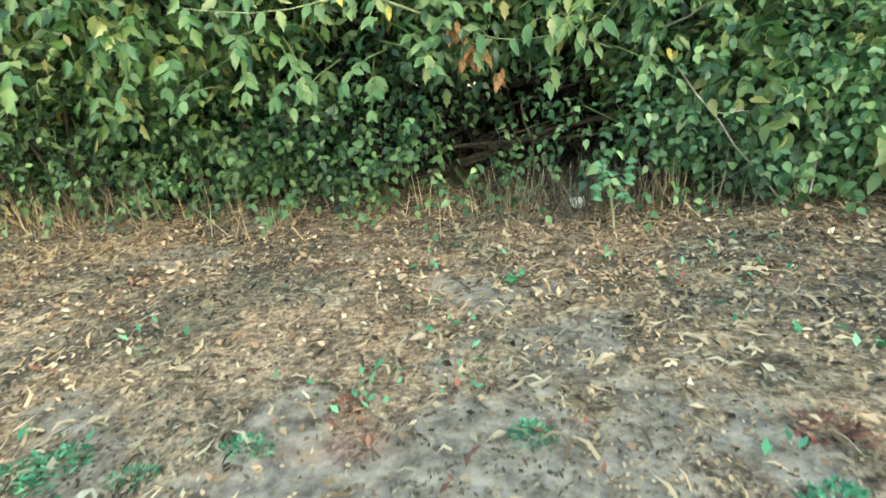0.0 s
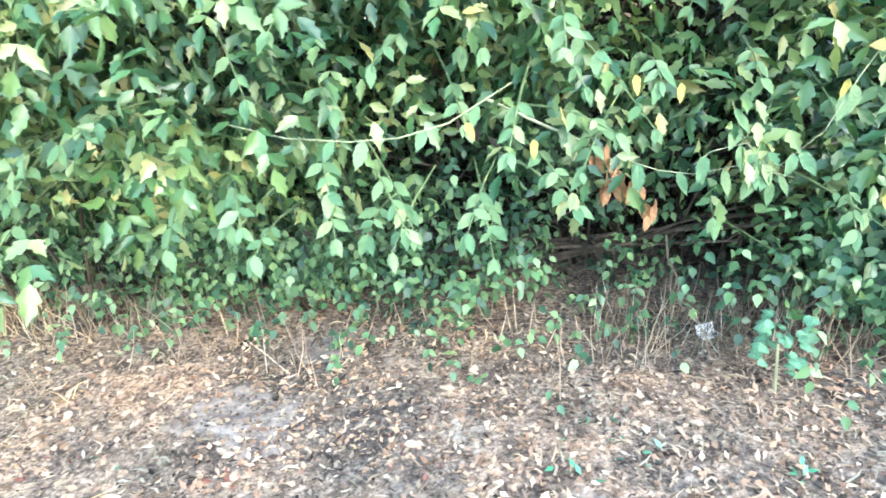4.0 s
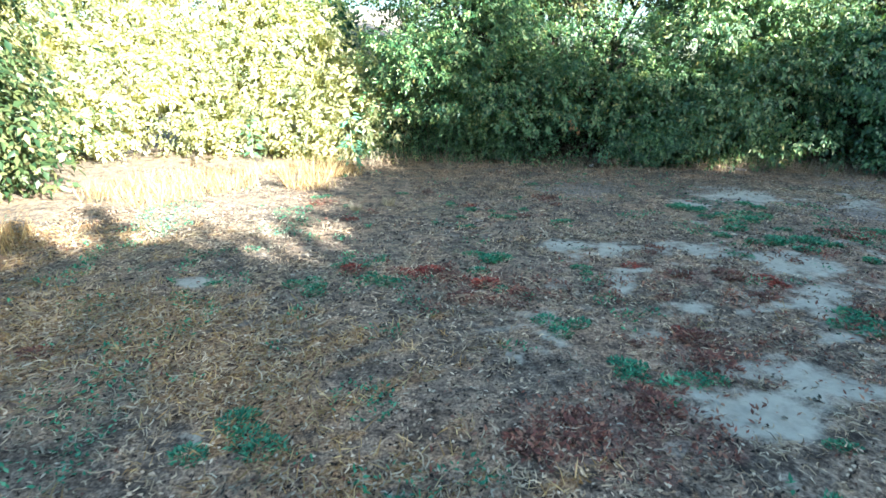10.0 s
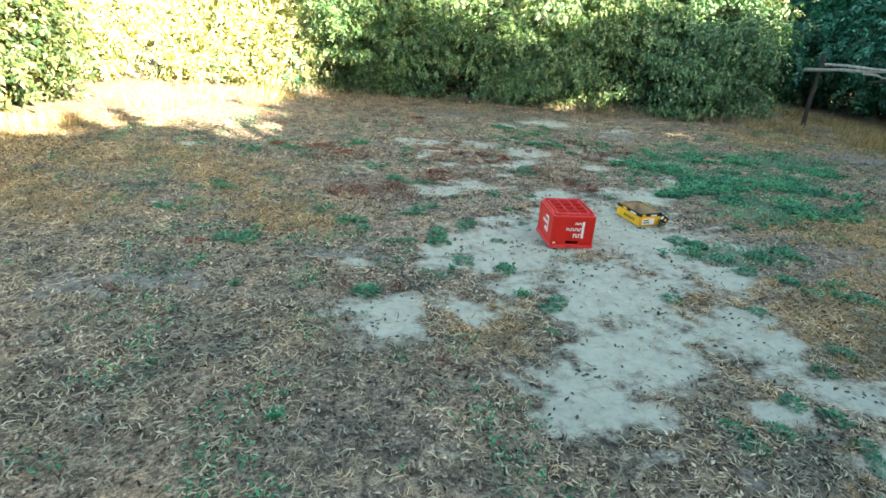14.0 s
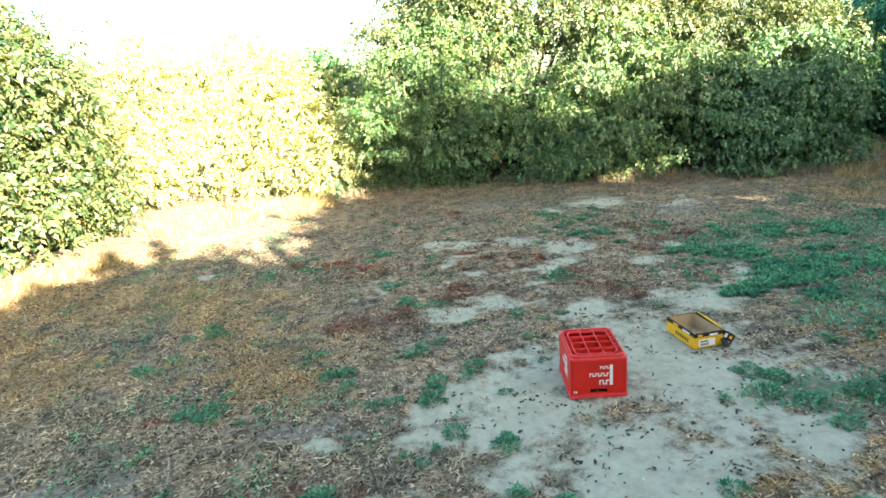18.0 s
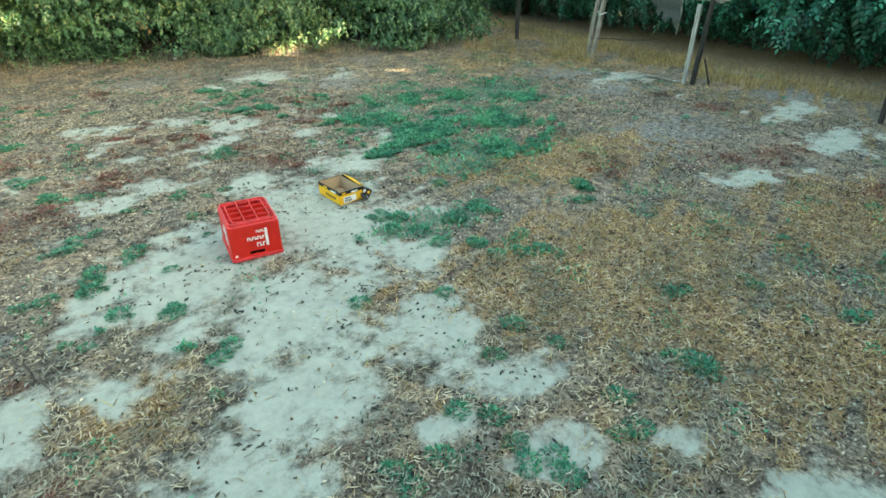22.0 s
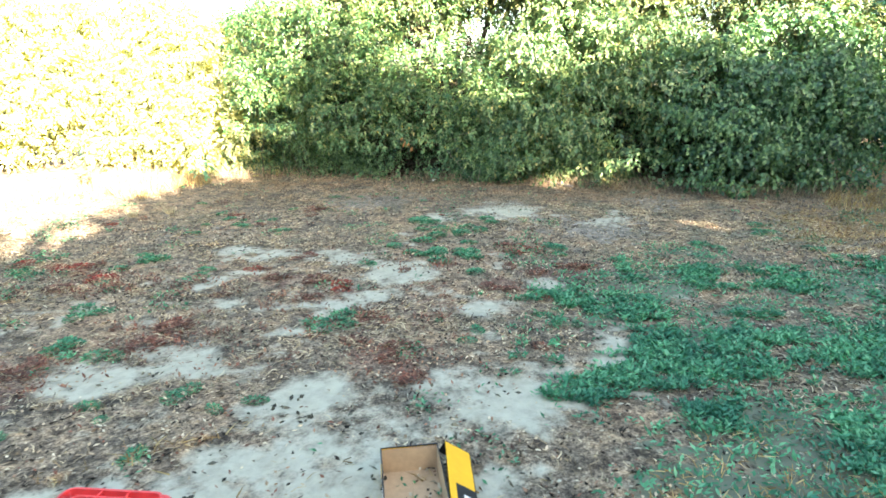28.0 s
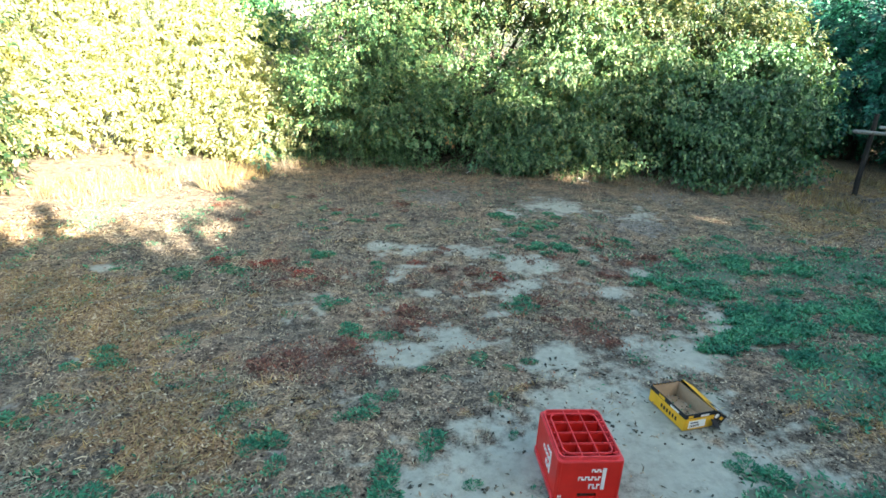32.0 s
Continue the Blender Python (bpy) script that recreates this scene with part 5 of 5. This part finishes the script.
# ---- yellow shoe box, open ----
BL, BW, BH, CT = 0.295, 0.195, 0.1, 0.003
shoebox = thing("shoe_box", "open yellow and black cardboard shoe box lying on the sand", "box", (0.875, 0.425, -0.004), 9.0)
part("base", box((0, 0, 0), (BW, BL, CT)), KRAFT, shoebox)
for nm, lo, hi in (("side_panel", (0, 0, 0), (CT, BL, BH)), ("side_panel", (BW - CT, 0, 0), (BW, BL, BH)), ("end_panel", (CT, 0, 0), (BW - CT, CT, BH)), ("end_panel", (CT, BL - CT, 0), (BW - CT, BL, BH))):
    pn = part(nm, box(lo, hi, 0.0006), YELLOW_CARD, shoebox)
    x0, y0, x1, y1 = lo[0], lo[1], hi[0], hi[1]
    gx0, gx1, gy0, gy1 = (0.0012 if x0 == 0 else 0, 0.0012 if x1 == BW else 0, 0.0012 if y0 == 0 else 0, 0.0012 if y1 == BL else 0)
    part("black_band", box((x0 - gx0, y0 - gy0, BH * 0.76), (x1 + gx1, y1 + gy1, BH + 0.0015)), BLACK_CARD, pn, "black upper band")
inner = bmesh.new()
slab(inner, (CT, CT, CT), (CT + 0.001, BL - CT, BH - 0.004))
slab(inner, (BW - CT - 0.001, CT, CT), (BW - CT, BL - CT, BH - 0.004))
slab(inner, (CT + 0.001, CT, CT), (BW - CT - 0.001, CT + 0.001, BH - 0.004))
slab(inner, (CT + 0.001, BL - CT - 0.001, CT), (BW - CT - 0.001, BL - CT, BH - 0.004))
part("lining", inner, KRAFT, shoebox, "bare brown card inside")
part("label", box((0.03, -0.0022, 0.012), (0.14, 0.0005, 0.058)), WHITE_PAPER, shoebox, "white label with bars")
bars = bmesh.new()
for k in range(9):
    slab(bars, (0.04 + k * 0.007, -0.0026, 0.018), (0.043 + k * 0.007 + 0.002 * (k % 2), -0.0012, 0.034))
slab(bars, (0.04, -0.0026, 0.042), (0.09, -0.0012, 0.05))
part("label_bars", bars, BLACK_CARD, shoebox)
marks = bmesh.new()
for k in range(6):
    slab(marks, (-0.0016, 0.06 + k * 0.024, 0.025), (0.0005, 0.072 + k * 0.024, 0.048))
part("side_mark", marks, BLACK_CARD, shoebox, "black lettering as bars")
part("band_mark", box((-0.0026, 0.05, 0.078), (-0.0008, 0.12, 0.09)), WHITE_PRINT, shoebox)
part("band_mark", box((0.1, -0.0026, 0.078), (0.155, -0.0008, 0.09)), WHITE_PRINT, shoebox)
part("band_mark", box((0.02, -0.0026, 0.08), (0.05, -0.0008, 0.094)), YELLOW_CARD, shoebox)
part("band_mark", box((-0.0026, 0.17, 0.08), (-0.0008, 0.22, 0.096)), YELLOW_CARD, shoebox)
lid = new("lid")
lid.parent = shoebox
lid.matrix_local = Matrix.Translation((BW + 0.002, 0.01, BH * 0.97)) @ Euler((0, radians(33), radians(-5))).to_matrix().to_4x4()
LW = 0.1
part("lid_panel", box((0, 0.0, 0), (LW, BL, CT), 0.0006), YELLOW_CARD, lid)
part("lid_band", box((0.025, 0.0, CT + 0.0005), (LW, 0.1, CT + 0.0015)), BLACK_CARD, lid, "black printed end of the lid")
part("lid_band_mark", box((0.05, 0.03, CT + 0.0018), (0.075, 0.06, CT + 0.0026)), WHITE_PRINT, lid)
part("lid_flap", box((0, -0.003, -0.045), (LW, 0.0, CT)), BLACK_CARD, lid, "black end flap with pale marks")
part("lid_flap", box((0, BL, -0.045), (LW, BL + 0.003, CT)), BLACK_CARD, lid, "black end flap")
part("lid_flap", box((LW, -0.003, -0.045), (LW + 0.003, BL + 0.003, CT)), BLACK_CARD, lid)
part("flap_mark", box((0.03, -0.0042, -0.035), (0.05, -0.003, -0.008)), WHITE_PRINT, lid)
part("flap_mark", box((0.068, -0.0042, -0.03), (0.088, -0.003, -0.01)), YELLOW_CARD, lid)
part("corner_flap", box((0, -0.055, -0.003), (0.06, 0.0, 0.0), 0.0, Matrix.Translation((0.01, -0.003, -0.044)) @ Euler((radians(25), 0, 0)).to_matrix().to_4x4()), BLACK_CARD, lid, "black splayed flap")


# ---- shed behind the shrubs ----
shed = thing("shed", "low shed with a weathered shingle roof behind the shrubs", "shed")
part("wall", box((-5.2, 13.3, 0), (-1.5, 15.9, 1.85), 0.01), OLD_WOOD, shed)
for k in range(8):
    y0, z0 = 13.0 + 0.2 * k, 1.84 + 0.085 * k
    part("roof_board", box((-5.5, 0, 0), (-1.2, 0.26, 0.035), 0.006, Matrix.Translation((0, y0, z0)) @ Matrix.Rotation(radians(19), 4, "X")), OLD_WOOD, shed)
part("rear_roof", box((-5.5, 0, 0), (-1.2, 1.75, 0.05), 0.006, Matrix.Translation((0, 14.6, 2.5)) @ Matrix.Rotation(radians(-21), 4, "X")), OLD_WOOD, shed)


# ---- small things at the foot of the hedge ----
def on_ground(x, y):
    return float(lie(np.array([x]), np.array([y]))[0])


# withered leaves hanging from a broken twig, and the pale shoot beside them
dead = thing("broken_twig", "broken twig with withered brown leaves hanging in the hedge", "twig")
part("stem", tube([(0.2, 6.66, 0.7), (0.31, 6.58, 0.65), (0.4, 6.56, 0.61), (0.46, 6.555, 0.57), (0.49, 6.555, 0.52)], [0.004, 0.0036, 0.003, 0.0025, 0.0015], 6), TWIG, dead)
BROWN = [one_leaf(10 + k) for k in range(2)]
for me in BROWN:
    me.materials.append(LEAF_BROWN)
for k in range(34):
    x, z = ((0.43, 0.59), (0.465, 0.55), (0.465, 0.5), (0.51, 0.52), (0.56, 0.46))[k % 5]
    set_leaf("withered_leaf", BROWN[k % 2], dead, (x + near_rng.uniform(-0.015, 0.015), 6.55 + near_rng.uniform(-0.02, 0.02), z + near_rng.uniform(-0.02, 0.02)), (near_rng.uniform(-0.5, 0.5), -0.2, -1), (near_rng.uniform(-1.5, 1.5), -1, 0.2), near_rng.uniform(0.035, 0.055))
SHOOTS = [[(0.49, 6.52, 0.57), (0.55, 6.5, 0.55), (0.62, 6.49, 0.54), (0.73, 6.5, 0.55), (0.9, 6.62, 0.6)],
          [(-0.34, 6.5, 0.7), (-0.22, 6.45, 0.675), (-0.1, 6.45, 0.66), (0.0, 6.45, 0.662), (0.1, 6.48, 0.68), (0.25, 6.6, 0.74)],
          [(0.62, 6.49, 0.56), (0.65, 6.48, 0.59), (0.73, 6.49, 0.6), (0.8, 6.5, 0.53), (0.89, 6.55, 0.5)],
          [(0.69, 6.5, 0.69), (0.72, 6.5, 0.62), (0.8, 6.5, 0.53), (0.84, 6.55, 0.47)],
          [(0.8, 6.5, 0.53), (0.88, 6.47, 0.62), (0.97, 6.52, 0.72), (1.1, 6.6, 0.82)]]
for i, points in enumerate(SHOOTS):
    shoot = thing("long_shoot", "long pale green shoot arching out of the hedge", "shoot")
    part("stem", tube(points, [0.001 + 0.0002 * k for k in range(len(points))], 6), TWIG, shoot)
    for k in range(5):
        a, b = Vector(points[k % (len(points) - 1)]), Vector(points[k % (len(points) - 1) + 1])
        at = a.lerp(b, near_rng.uniform(0.2, 0.9))
        set_leaf("leaf", LEAVES[k % 4], shoot, at, (near_rng.uniform(-0.5, 0.5), -0.5, -0.7), (near_rng.uniform(-0.3, 0.3), -0.7, 0.7), near_rng.uniform(0.045, 0.07))
YELLOWS = one_leaf(21)
YELLOWS.materials.append(LEAF_YELLOW)
for x, z in [(0.45, 0.76), (0.54, 0.74), (1.0, 0.49), (0.13, 0.69), (0.87, 0.73), (0.26, 0.65)]:
    set_leaf("yellow_leaf", YELLOWS, main, (x, 6.42, z), (near_rng.uniform(-0.5, 0.5), -0.3, -1), (0.2, -1, 0.4), 0.04)
# bare grey stick leaning out of the hedge
stick = thing("bare_stick", "bare grey stick leaning out of the hedge", "stick")
part("stem", tube(crooked((1.03, 6.42, 0.44), (1.41, 6.44, -0.01), 31, 0.008), [0.002, 0.0022, 0.0025, 0.003, 0.003, 0.0035, 0.004], 6), OLD_WOOD, stick)
part("side_twig", tube(crooked((1.14, 6.42, 0.31), (1.24, 6.4, 0.3), 32, 0.01, 4), [0.002, 0.002, 0.0015, 0.001], 5), OLD_WOOD, stick)
# young plant with pale round leaves
plant = thing("young_plant", "young plant with pale green rounded leaves on a thin stem", "plant", (0.87, 6.45, on_ground(0.87, 6.45)))
part("stem", tube([(0.01, 0, -0.02), (0.0, 0, 0.06), (-0.01, 0.0, 0.14)], [0.004, 0.004, 0.003], 6), TWIG, plant)
PALE = one_leaf(30, (0.0, 0.3, 0.44, 0.48, 0.48, 0.42, 0.32, 0.18, 0.0))
PALE.materials.append(LEAF_PALE)
for k in range(48):
    a = near_rng.uniform(0, 6.28)
    h = near_rng.uniform(0.06, 0.19)
    at = Vector((0.87 + math.cos(a) * 0.036, 6.45 + math.sin(a) * 0.03, h))
    lf = set_leaf("leaf", PALE, plant, at, (math.cos(a), math.sin(a) - 0.2, near_rng.uniform(-0.3, 0.5)), (near_rng.uniform(-0.3, 0.3), -0.6, 0.8), 0.032)
    lf.scale.x *= 1.5
tag = thing("white_scrap", "folded scrap of white paper lying at the foot of the hedge", "paper scrap", (0.85, 6.74, on_ground(0.85, 6.74)), 15)
part("fold", box((-0.03, -0.003, 0.0), (0.03, 0.003, 0.03), 0.001, Euler((radians(-25), 0, 0)).to_matrix().to_4x4()), WHITE_PAPER, tag)
part("fold", box((-0.035, -0.03, 0.001), (0.035, 0.0, 0.004), 0.001), WHITE_PAPER, tag)

# old board at the hedge's foot, and stones
plank = thing("old_board", "short pale board lying at the foot of the hedge", "board", (2.42, 6.5, on_ground(2.42, 6.5)), -54)
part("board", box((-0.38, -0.035, -0.004), (0.38, 0.035, 0.024), 0.004), OLD_WOOD, plank)
for k, (x, y, s) in enumerate([(0.8, -0.8, 0.012), (5.7, 0.3, 0.05), (5.9, 2.4, 0.06), (5.6, 2.6, 0.04)]):
    bm = bmesh.new()
    bmesh.ops.create_icosphere(bm, subdivisions=2, radius=s)
    for v in bm.verts:
        v.co *= 1 + 0.22 * noise.noise(v.co / s * 1.4 + Vector((k * 7, 0, 0)))
        v.co.z *= 0.5
    st = put("stone", bpy.data.meshes.new("stone"), None)
    bm.to_mesh(st.data)
    bm.free()
    st.data.materials.append(STONE)
    st.matrix_world = Matrix.Translation((x, y, on_ground(x, y) + 0.1 * s))
    tagged(st, "pale rounded stone half sunk in the ground", "stone", "stones on the ground")

# sapling in the sun, in front of the light shrubs
sapling = thing("sapling", "small dark green sapling in the dry grass", "sapling", (-3.2, 5.65, 0))
part("stem", tube([(0.02, 0, -0.02), (0.0, 0.02, 0.3), (0.0, 0.0, 0.62)], [0.007, 0.005, 0.002], 6), TWIG, sapling)
for k in range(46):
    h = near_rng.uniform(0.28, 0.7)
    a = near_rng.uniform(0, 6.28)
    reach = near_rng.uniform(0.02, 0.14) * (1.1 - 0.6 * h)
    set_leaf("leaf", LEAVES[k % 4], sapling, (-3.2 + math.cos(a) * reach, 5.65 + math.sin(a) * reach, h), (math.cos(a), math.sin(a), near_rng.uniform(-0.5, 0.3)), (0, -0.3, 1), near_rng.uniform(0.06, 0.1))

# bare sticks: in the hedge, and on the ground
STICKS = [((1.0, 6.8, 0.5), (1.4, 6.25, 0.73), 0.004, "bare pale stick sticking out of the hedge"), ((1.44, 6.4, 0.05), (1.56, 6.5, 0.58), 0.004, "bare pale stick standing in the hedge"),
          ((-2.82, -0.24, 0.012), (-2.62, -0.45, 0.012), 0.006, "short curved twig lying on dry ground"), ((-1.05, -0.42, 0.012), (-0.95, -0.68, 0.012), 0.006, "short dark twig lying on dry ground"),
          ((0.63, 6.6, 0.36), (0.69, 6.58, 0.0), 0.003, "thin reddish stem standing in the hedge")]
for k, (a, b, r, words) in enumerate(STICKS):
    item = thing("dry_stick", words, "stick")
    part("stem", tube(crooked(a, b, 60 + k, 0.02 if k < 2 else 0.012), [r * (1 - 0.1 * i) for i in range(7)], 6, None, k, 0.1), OLD_WOOD if k < 3 else BARK, item)

# pale grass tufts standing singly on the clearing
for k, (x, y, tall) in enumerate([(-2.14, 4.57, 0.12), (-1.85, 4.74, 0.12), (6.2, 3.3, 0.3), (6.1, 3.75, 0.26), (-2.6, 5.75, 0.4), (-2.8, 5.6, 0.34), (-2.45, 6.1, 0.3), (5.7, 4.5, 0.22)]):
    r = np.random.RandomState(300 + k)
    c = 90
    a, d = r.uniform(0, 6.283, c), np.sqrt(r.rand(c)) * tall * 0.3
    way = np.stack([np.cos(a) * 0.45, np.sin(a) * 0.45, np.ones(c)], -1) + r.normal(size=(c, 3)) * 0.15
    tuft = put("grass_tuft", blades("grass_tuft", BLADE, np.stack([np.cos(a) * d, np.sin(a) * d, np.zeros(c) - 0.01], -1), way, r.normal(size=(c, 3)), r.uniform(0.5, 1.1, c) * tall, np.full(c, 0.004)), STRAW_GOLD if tall > 0.15 else STRAW_PALE)
    tuft.matrix_world = Matrix.Translation((x, y, on_ground(x, y)))
    tagged(tuft, "tuft of dry grass standing on the bare ground", "grass", "dry grass tufts")

# single dead leaves lying before the hedge
FALLEN = [one_leaf(50 + k) for k in range(3)]
for me in FALLEN:
    me.materials.append(LITTER)
leaf_rng = random.Random(77)
for k in range(150):
    x = leaf_rng.uniform(-1.6, 3.4)
    y = float(hedge_front(x)) - 0.1 - leaf_rng.expovariate(1.6)
    if y < 3.5:
        continue
    a = leaf_rng.uniform(0, 6.28)
    leaf = set_leaf("fallen_leaf", FALLEN[k % 3], None, (x, y, on_ground(x, y) + 0.012), (math.cos(a), math.sin(a), leaf_rng.uniform(-0.1, 0.35)), (leaf_rng.uniform(-0.4, 0.4), leaf_rng.uniform(-0.4, 0.4), 1), leaf_rng.uniform(0.025, 0.045))
    tagged(leaf, "curled brown dead leaf lying on the ground", "leaf", "fallen leaves before the hedge")
